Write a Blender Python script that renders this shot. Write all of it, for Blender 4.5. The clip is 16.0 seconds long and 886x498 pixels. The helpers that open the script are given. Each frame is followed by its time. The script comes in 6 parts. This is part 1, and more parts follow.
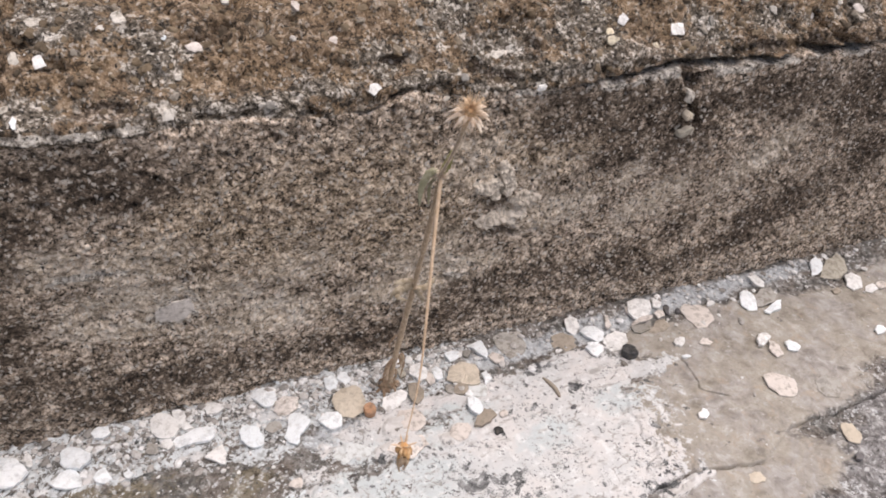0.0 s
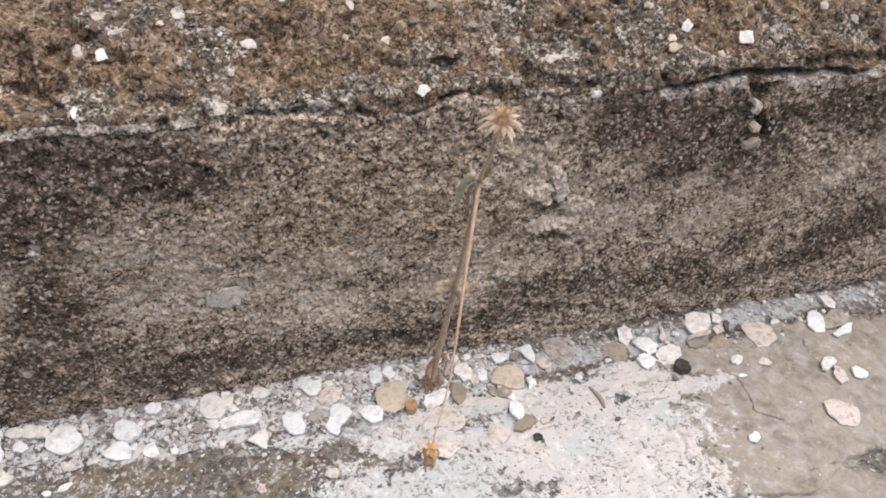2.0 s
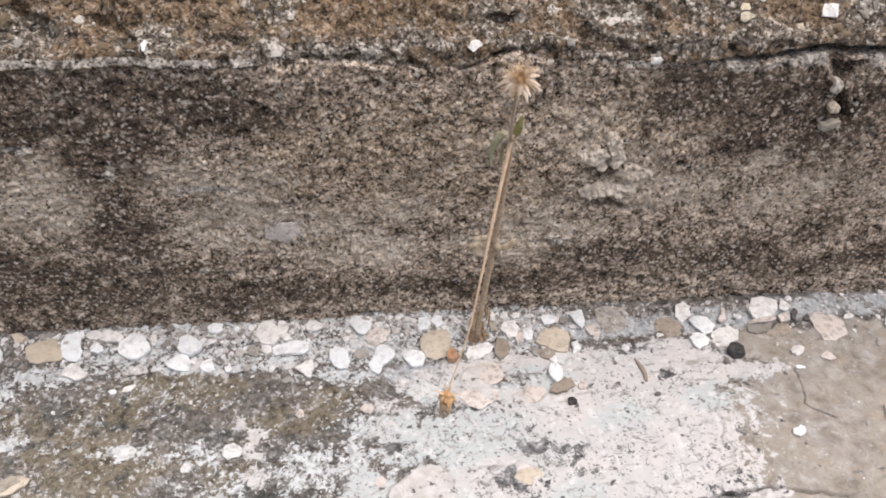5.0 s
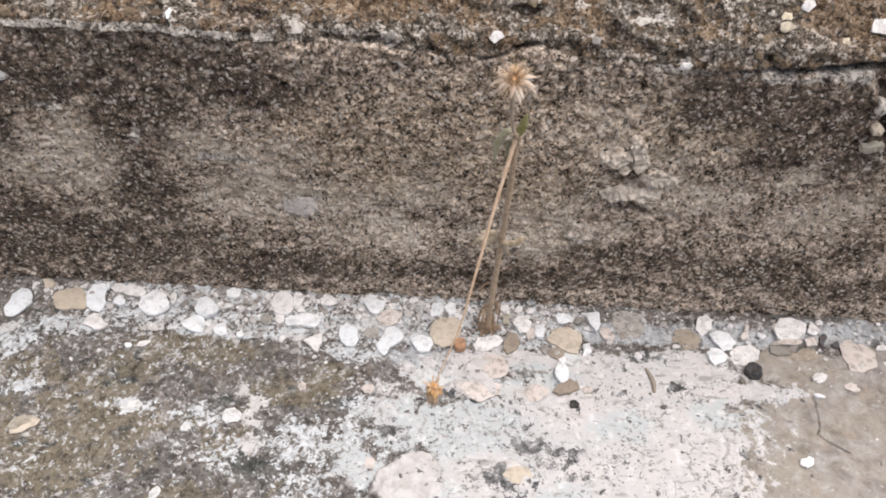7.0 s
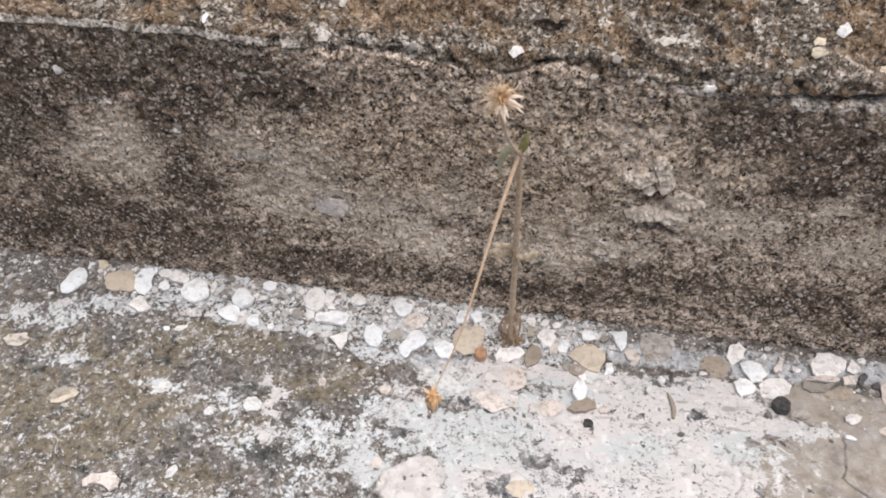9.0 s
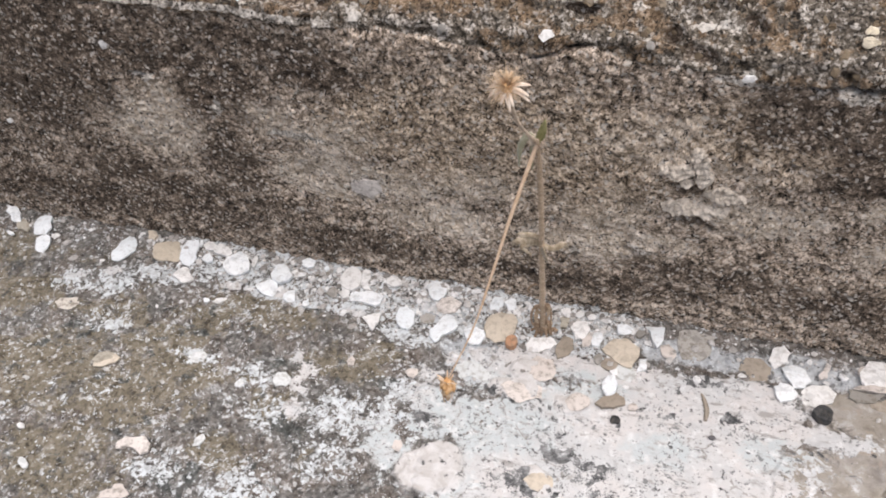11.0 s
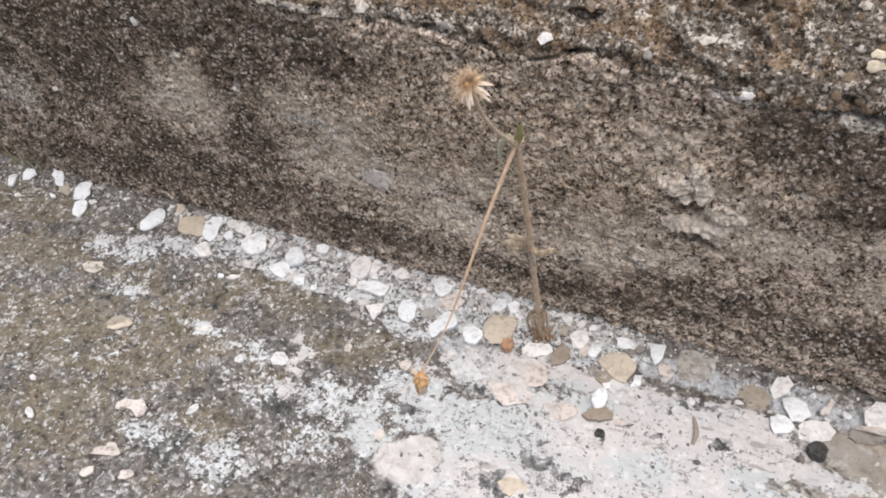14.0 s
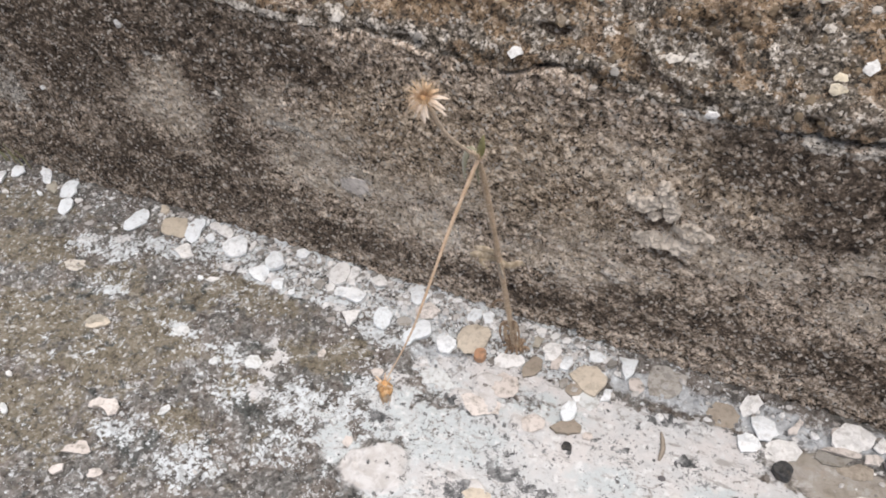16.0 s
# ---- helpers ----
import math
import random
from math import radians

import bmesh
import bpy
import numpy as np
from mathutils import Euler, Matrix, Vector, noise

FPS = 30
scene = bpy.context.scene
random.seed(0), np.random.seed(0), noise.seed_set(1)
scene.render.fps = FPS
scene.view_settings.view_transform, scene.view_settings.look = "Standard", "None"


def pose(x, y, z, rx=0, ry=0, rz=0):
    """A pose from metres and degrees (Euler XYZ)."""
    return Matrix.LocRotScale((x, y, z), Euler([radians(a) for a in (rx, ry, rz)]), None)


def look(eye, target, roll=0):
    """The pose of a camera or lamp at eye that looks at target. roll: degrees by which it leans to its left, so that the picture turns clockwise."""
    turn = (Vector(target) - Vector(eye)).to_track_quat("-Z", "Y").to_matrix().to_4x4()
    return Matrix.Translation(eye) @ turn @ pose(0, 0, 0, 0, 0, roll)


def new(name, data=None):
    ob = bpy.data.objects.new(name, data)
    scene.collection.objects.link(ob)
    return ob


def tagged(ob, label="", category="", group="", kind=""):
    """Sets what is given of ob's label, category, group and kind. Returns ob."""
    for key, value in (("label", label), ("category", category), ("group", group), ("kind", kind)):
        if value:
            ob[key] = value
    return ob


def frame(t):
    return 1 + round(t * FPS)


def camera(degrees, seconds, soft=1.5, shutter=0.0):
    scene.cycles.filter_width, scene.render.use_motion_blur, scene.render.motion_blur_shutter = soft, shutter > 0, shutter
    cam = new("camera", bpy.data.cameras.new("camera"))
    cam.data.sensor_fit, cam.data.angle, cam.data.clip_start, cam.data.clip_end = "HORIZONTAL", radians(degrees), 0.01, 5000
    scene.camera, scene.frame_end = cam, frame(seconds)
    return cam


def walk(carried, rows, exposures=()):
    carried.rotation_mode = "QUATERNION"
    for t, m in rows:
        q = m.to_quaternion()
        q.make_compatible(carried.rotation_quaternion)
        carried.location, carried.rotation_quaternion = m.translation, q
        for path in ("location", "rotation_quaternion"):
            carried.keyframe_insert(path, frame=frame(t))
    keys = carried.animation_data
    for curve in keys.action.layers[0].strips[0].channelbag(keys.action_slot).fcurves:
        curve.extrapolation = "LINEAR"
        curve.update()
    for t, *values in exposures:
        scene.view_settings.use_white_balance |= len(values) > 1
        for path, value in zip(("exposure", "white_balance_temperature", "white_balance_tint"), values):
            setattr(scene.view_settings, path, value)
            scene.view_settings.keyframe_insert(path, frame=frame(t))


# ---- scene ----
cam = camera(57.75, 16.0, 1.75)
PATH = [
    (0, (-0.07656, -0.23954, 0.28472), (0.09229, 0.11038, -0.02999), 5.647),
    (0.5, (-0.07270, -0.23930, 0.28721), (0.08576, 0.11411, -0.02900), 5.495),
    (1, (-0.06720, -0.24089, 0.28709), (0.07145, 0.11743, -0.03289), 4.302),
    (1.5, (-0.06655, -0.24083, 0.28668), (0.05495, 0.12128, -0.03599), 3.594),
    (2, (-0.05966, -0.24164, 0.28922), (0.05664, 0.12182, -0.03385), 3.764),
    (2.5, (-0.05141, -0.24225, 0.29238), (0.05574, 0.12449, -0.03014), 3.716),
    (3, (-0.04797, -0.24660, 0.29123), (0.04351, 0.11788, -0.03859), 3.120),
    (3.5, (-0.04363, -0.24943, 0.29134), (0.03284, 0.11276, -0.04476), 2.420),
    (4, (-0.03906, -0.24984, 0.29009), (0.01865, 0.10985, -0.05239), 1.534),
    (4.5, (-0.03346, -0.25330, 0.29261), (0.01324, 0.10623, -0.05172), 1.492),
    (4.7, (-0.03138, -0.25317, 0.29294), (0.01176, 0.10656, -0.05164), 1.518),
    (6.8, (-0.00640, -0.24865, 0.29474), (-0.01529, 0.10252, -0.06107), 1.059),
    (7, (-0.00290, -0.24731, 0.29620), (-0.01172, 0.10216, -0.06129), 1.828),
    (7.5, (0.00507, -0.24669, 0.29841), (-0.01298, 0.10193, -0.05956), 1.354),
    (8, (0.01384, -0.24669, 0.29927), (-0.02095, 0.09952, -0.05979), 0.483),
    (8.5, (0.02287, -0.24564, 0.30145), (-0.02736, 0.09956, -0.05675), -0.503),
    (9, (0.02782, -0.24341, 0.30121), (-0.03976, 0.09916, -0.05667), -1.355),
    (11.3, (0.05130, -0.23309, 0.29956), (-0.06627, 0.08457, -0.06823), -4.950),
    (11.5, (0.05388, -0.23324, 0.30061), (-0.06223, 0.08251, -0.06928), -4.329),
    (12, (0.06097, -0.23051, 0.29949), (-0.05742, 0.08105, -0.07322), -4.533),
    (12.5, (0.06645, -0.22666, 0.29806), (-0.05703, 0.08416, -0.07361), -4.489),
    (13, (0.07114, -0.22594, 0.29578), (-0.06333, 0.08104, -0.07527), -5.243),
    (13.5, (0.07659, -0.22419, 0.29617), (-0.06777, 0.08414, -0.07001), -5.223),
    (14, (0.07878, -0.22397, 0.29754), (-0.08053, 0.08083, -0.06539), -5.817),
    (14.5, (0.08267, -0.22209, 0.29726), (-0.07422, 0.08034, -0.06869), -4.532),
    (15, (0.08828, -0.21937, 0.29786), (-0.07071, 0.08366, -0.06669), -4.690),
    (15.5, (0.09240, -0.21785, 0.29804), (-0.07001, 0.08698, -0.06350), -4.581),
    (16, (0.09167, -0.21805, 0.29881), (-0.07236, 0.08733, -0.06152), -4.660),
]
walk(cam, [(t, look(eye, target, roll)) for t, eye, target, roll in PATH], [(0.0, 0.16, 6700, 15.5), (4.5, 0.17, 6660, 14.5), (8.0, 0.17, 6590, 13.5), (12.0, 0.15, 6530, 13.5), (16.0, 0.13, 6530, 12)])

# ---- world and light: a bright overcast sky ----
world = bpy.data.worlds.new("sky")
scene.world = world
world.use_nodes = True
wn = world.node_tree
sky = wn.nodes.new("ShaderNodeTexSky")
sky.sky_type, sky.sun_disc = "NISHITA", False
sky.sun_elevation, sky.sun_rotation = radians(77), radians(128)
sky.dust_density, sky.air_density = 4.0, 1.0
wn.links.new(sky.outputs[0], wn.nodes["Background"].inputs[0])
wn.nodes["Background"].inputs[1].default_value = 0.07
sun = new("sun", bpy.data.lights.new("sun", "SUN"))
sun.data.energy, sun.data.angle, sun.data.color = 3.2, radians(75), (1.0, 0.96, 0.91)
sun.matrix_world = look((0.9, -0.7, 5.0), (0, 0, 0))


# ---- noise in numpy ----
def hashed(i, j, seed):
    """A random number from 0 to 1 for each lattice point."""
    h = (i.astype(np.int64) * 374761393 + j.astype(np.int64) * 668265263 + seed * 2147483647) & 0x7FFFFFFF
    h = ((h ^ (h >> 13)) * 1274126177) & 0x7FFFFFFF
    h = ((h ^ (h >> 16)) * 1911520717) & 0x7FFFFFFF
    return ((h ^ (h >> 15)) & 0xFFFFF) / float(0xFFFFF)


def value_noise(x, y, seed):
    i, j = np.floor(x), np.floor(y)
    fx, fy = x - i, y - j
    fx, fy = fx * fx * (3 - 2 * fx), fy * fy * (3 - 2 * fy)
    a, b = hashed(i, j, seed), hashed(i + 1, j, seed)
    c, d = hashed(i, j + 1, seed), hashed(i + 1, j + 1, seed)
    return (a * (1 - fx) + b * fx) * (1 - fy) + (c * (1 - fx) + d * fx) * fy


def fbm(x, y, size, seed, octaves=4, gain=0.5):
    """Layered noise about 0, within about -0.5 to 0.5; size: metres of the largest feature."""
    total, amount, whole = 0.0, 1.0, 0.0
    for k in range(octaves):
        total = total + amount * (value_noise(x / size * 2**k + 17.3 * k, y / size * 2**k - 9.1 * k, seed + k) - 0.5)
        whole += amount
        amount *= gain
    return total / whole


def lumps(x, y, size, seed):
    """Distance to the nearest scattered centre in units of size, and that centre's random number."""
    x, y = x / size, y / size
    i, j = np.floor(x), np.floor(y)
    best = np.full(np.shape(x), 9.0)
    who = np.zeros(np.shape(x))
    for di in (-1, 0, 1):
        for dj in (-1, 0, 1):
            ci, cj = i + di, j + dj
            d = np.hypot(ci + hashed(ci, cj, seed) - x, cj + hashed(ci, cj, seed + 5) - y)
            near = d < best
            best = np.where(near, d, best)
            who = np.where(near, hashed(ci, cj, seed + 9), who)
    return best, who


def step(a, b, v):
    s = np.clip((v - a) / (b - a), 0, 1)
    return s * s * (3 - 2 * s)


def blobs(x, y, spots):
    """The strongest of some soft oval spots of (x, y, half length, half width, degrees); 1 in the middle, 0.5 at the rim."""
    best = np.zeros(np.shape(x))
    for cx, cy, a, b, turn in spots:
        c, s = math.cos(radians(turn)), math.sin(radians(turn))
        u, v = ((x - cx) * c + (y - cy) * s) / a, (-(x - cx) * s + (y - cy) * c) / b
        best = np.maximum(best, np.exp(-0.693 * (u * u + v * v)))
    return best


def line_distance(x, y, points):
    best = np.full(np.shape(x), 9.0)
    for (x0, y0), (x1, y1) in zip(points, points[1:]):
        dx, dy = x1 - x0, y1 - y0
        f = np.clip(((x - x0) * dx + (y - y0) * dy) / (dx * dx + dy * dy), 0, 1)
        best = np.minimum(best, np.hypot(x - x0 - f * dx, y - y0 - f * dy))
    return best


# ---- materials ----
class Nodes:
    """Short forms for building a node material."""

    def __init__(self, name):
        self.mat = bpy.data.materials.new(name)
        self.mat.use_nodes = True
        self.tree = self.mat.node_tree
        self.bsdf = self.tree.nodes["Principled BSDF"]
        self.where = self.tree.nodes.new("ShaderNodeNewGeometry").outputs["Position"]

    def put(self, socket, value):
        if isinstance(value, bpy.types.NodeSocket):
            self.tree.links.new(value, socket)
        else:
            socket.default_value = value

    def noise(self, scale, detail=4.0, rough=0.55, at=None, warp=0.0):
        n = self.tree.nodes.new("ShaderNodeTexNoise")
        self.put(n.inputs["Vector"], at or self.where)
        n.inputs["Scale"].default_value, n.inputs["Detail"].default_value = scale, detail
        n.inputs["Roughness"].default_value, n.inputs["Distortion"].default_value = rough, warp
        return n.outputs["Fac"]

    def bent(self, scale, much):
        """The place, pushed about by noise, so that cells get uneven edges."""
        n = self.tree.nodes.new("ShaderNodeTexNoise")
        self.put(n.inputs["Vector"], self.where)
        n.inputs["Scale"].default_value, n.inputs["Detail"].default_value = scale, 3
        v = self.tree.nodes.new("ShaderNodeVectorMath")
        v.operation = "MULTIPLY_ADD"
        self.put(v.inputs[0], n.outputs["Color"])
        v.inputs[1].default_value = (much, much, much)
        self.put(v.inputs[2], self.where)
        return v.outputs[0]

    def stretched(self, x, y, z):
        v = self.tree.nodes.new("ShaderNodeVectorMath")
        v.operation = "MULTIPLY"
        self.put(v.inputs[0], self.where)
        v.inputs[1].default_value = (x, y, z)
        return v.outputs[0]

    def cells(self, scale, at=None):
        """A random grey for each small cell, and the distance to its middle."""
        n = self.tree.nodes.new("ShaderNodeTexVoronoi")
        self.put(n.inputs["Vector"], at or self.bent(scale * 1.1, 1.5 / scale))
        n.inputs["Scale"].default_value = scale
        part = self.tree.nodes.new("ShaderNodeSeparateColor")
        self.tree.links.new(n.outputs["Color"], part.inputs[0])
        return part.outputs[0], n.outputs["Distance"]

    def edges(self, scale):
        """The distance to the seams of a net of uneven cells."""
        n = self.tree.nodes.new("ShaderNodeTexVoronoi")
        n.feature = "DISTANCE_TO_EDGE"
        self.put(n.inputs["Vector"], self.bent(scale * 1.6, 0.9 / scale))
        n.inputs["Scale"].default_value = scale
        return n.outputs["Distance"]

    def sums(self, kind, a, b, c=None):
        n = self.tree.nodes.new("ShaderNodeMath")
        n.operation = kind
        for k, v in enumerate((a, b, c)):
            if v is not None:
                self.put(n.inputs[k], v)
        return n.outputs[0]

    def ramp(self, value, stops):
        n = self.tree.nodes.new("ShaderNodeValToRGB")
        self.put(n.inputs[0], value)
        e = n.color_ramp.elements
        while len(e) < len(stops):
            e.new(0.5)
        for k, (at, colour) in enumerate(stops):
            e[k].position = at
            e[k].color = (*colour, 1) if isinstance(colour, tuple) else (colour, colour, colour, 1)
        return n.outputs[0]

    def mix(self, fac, a, b):
        n = self.tree.nodes.new("ShaderNodeMix")
        n.data_type = "RGBA"
        self.put(n.inputs[0], fac)
        for socket, v in ((n.inputs[6], a), (n.inputs[7], b)):
            self.put(socket, (*v, 1) if isinstance(v, tuple) else v)
        return n.outputs[2]

    def mask(self, name):
        n = self.tree.nodes.new("ShaderNodeAttribute")
        n.attribute_name = name
        return n.outputs["Fac"]

    def ragged(self, value, grain, much, low, high):
        """value with its edge broken up by a grain."""
        v = self.sums("ADD", value, self.sums("MULTIPLY", self.sums("SUBTRACT", grain, 0.5), much))
        return self.ramp(v, [(low, 0.0), (high, 1.0)])

    def random(self):
        return self.tree.nodes.new("ShaderNodeObjectInfo").outputs["Random"]

    def island(self):
        return self.tree.nodes.new("ShaderNodeNewGeometry").outputs["Random Per Island"]

    def done(self, colour, rough=0.9, height=None, depth=0.0004, strength=0.6, specular=0.3):
        self.put(self.bsdf.inputs["Base Color"], colour)
        self.put(self.bsdf.inputs["Roughness"], rough)
        self.bsdf.inputs["Specular IOR Level"].default_value = specular
        if height is not None:
            b = self.tree.nodes.new("ShaderNodeBump")
            b.inputs["Strength"].default_value, b.inputs["Distance"].default_value = strength, depth
            self.put(b.inputs["Height"], height)
            self.tree.links.new(b.outputs[0], self.bsdf.inputs["Normal"])
        return self.mat


def wall_material():
    m = Nodes("weathered_concrete")
    grain = m.noise(680, 4, 0.64)
    fine = m.noise(1500, 3, 0.6)
    broad = m.noise(45, 5, 0.6)
    patch = m.noise(150, 5, 0.68, warp=0.3)
    mottle = m.noise(120, 4, 0.66, warp=0.5)
    cell, _ = m.cells(760)
    cell_b, _ = m.cells(1350)
    mixed = m.sums("ADD", m.sums("MULTIPLY", grain, 0.40), m.sums("MULTIPLY", cell, 0.22))
    mixed = m.sums("ADD", mixed, m.sums("MULTIPLY", cell_b, 0.19))
    mixed = m.sums("ADD", mixed, m.sums("MULTIPLY", m.cells(360)[0], 0.15))
    mixed = m.sums("ADD", mixed, m.sums("MULTIPLY", m.sums("SUBTRACT", m.cells(205)[0], 0.5), m.ramp(m.mask("low"), [(0.0, 0.05), (1.0, 0.16)])))
    mixed = m.sums("ADD", mixed, m.sums("MULTIPLY", m.sums("SUBTRACT", mottle, 0.46), 0.34))
    body = m.ramp(mixed, [(0.30, (0.041, 0.032, 0.025)), (0.41, (0.262, 0.207, 0.157)), (0.54, (0.520, 0.422, 0.333)), (0.64, (0.889, 0.768, 0.652))])
    cool = m.ramp(mixed, [(0.19, (0.112, 0.097, 0.085)), (0.32, (0.439, 0.362, 0.279)), (0.50, (0.683, 0.579, 0.463)), (0.63, (0.918, 0.837, 0.746))])
    black = m.ramp(mixed, [(0.29, (0.035, 0.026, 0.021)), (0.45, (0.126, 0.096, 0.072)), (0.585, (0.219, 0.171, 0.132)), (0.71, (0.571, 0.483, 0.398))])
    brown = m.ramp(mixed, [(0.30, (0.048, 0.035, 0.025)), (0.41, (0.311, 0.240, 0.171)), (0.54, (0.568, 0.455, 0.338)), (0.64, (0.871, 0.744, 0.602))])
    # the top: brown moss, dried and finely cracked, over grey grit
    cushion = m.sums("ADD", m.sums("MULTIPLY", m.noise(330, 4, 0.6), 0.30), m.sums("MULTIPLY", mixed, 0.70))
    ochre = m.ramp(cushion, [(0.35, (0.040, 0.030, 0.020)), (0.42, (0.164, 0.113, 0.068)), (0.52, (0.262, 0.184, 0.115)), (0.60, (0.356, 0.265, 0.180)), (0.70, (0.520, 0.440, 0.350))])
    ochre = m.mix(m.ramp(m.noise(70, 4, 0.6), [(0.44, 0.0), (0.62, 0.75)]), ochre, m.ramp(cushion, [(0.36, (0.050, 0.033, 0.022)), (0.52, (0.212, 0.150, 0.099)), (0.66, (0.400, 0.310, 0.232))]))
    crack = m.sums("ADD", m.edges(230), m.sums("MULTIPLY", m.ramp(m.noise(110, 3), [(0.42, 0.0), (0.56, 1.0)]), 0.12))
    ochre = m.mix(m.ramp(crack, [(0.03, 0.9), (0.075, 0.0)]), ochre, (0.030, 0.022, 0.015))
    grit = m.ramp(mixed, [(0.31, (0.024, 0.020, 0.016)), (0.41, (0.105, 0.089, 0.070)), (0.53, (0.190, 0.163, 0.131)), (0.61, (0.310, 0.276, 0.236)), (0.71, (0.660, 0.620, 0.560))])
    lime = m.ramp(mixed, [(0.32, (0.150, 0.130, 0.106)), (0.46, (0.480, 0.435, 0.380)), (0.62, (0.850, 0.805, 0.740))])
    colour = m.mix(m.ragged(m.mask("pale"), patch, 0.9, 0.32, 0.72), body, cool)
    colour = m.mix(m.ragged(m.mask("brown"), patch, 0.9, 0.30, 0.75), colour, brown)
    colour = m.mix(m.ramp(m.mask("crown"), [(0.35, 0.0), (0.65, 1.0)]), colour, grit)
    colour = m.mix(m.ragged(m.mask("ochre"), m.sums("ADD", m.sums("MULTIPLY", m.noise(210, 5, 0.7, warp=0.3), 0.7), m.sums("MULTIPLY", grain, 0.3)), 3.4, 0.38, 0.60), colour, ochre)
    colour = m.mix(m.ragged(m.mask("dark"), m.sums("ADD", m.sums("MULTIPLY", patch, 0.6), m.sums("MULTIPLY", grain, 0.4)), 2.2, 0.22, 0.74), colour, black)
    colour = m.mix(m.ragged(m.mask("lime"), m.sums("ADD", m.sums("MULTIPLY", patch, 0.6), m.sums("MULTIPLY", grain, 0.4)), 2.0, 0.46, 0.60), colour, lime)
    # scattered pale grains of sand, fewer on the moss; pore shade painted as black specks
    sand = m.sums("MULTIPLY", m.ramp(m.cells(860)[0], [(0.900, 0.0), (0.925, 0.8)]), m.sums("SUBTRACT", 1.0, m.sums("MULTIPLY", m.mask("ochre"), 0.7)))
    colour = m.mix(sand, colour, (0.70, 0.655, 0.595))
    colour = m.mix(m.ramp(m.noise(640, 3, 0.62), [(0.365, 0.94), (0.400, 0.0)]), colour, (0.022, 0.019, 0.016))
    colour = m.mix(m.ramp(broad, [(0.3, 0.25), (0.45, 0.0)]), colour, (0.05, 0.043, 0.036))
    height = m.sums("ADD", m.sums("ADD", m.sums("MULTIPLY", grain, 0.8), m.sums("MULTIPLY", fine, 0.2)), m.sums("MULTIPLY", cell, 0.35))
    return m.done(colour, m.ramp(grain, [(0.3, 0.95), (0.7, 0.78)]), height, 0.0016, 1.0)


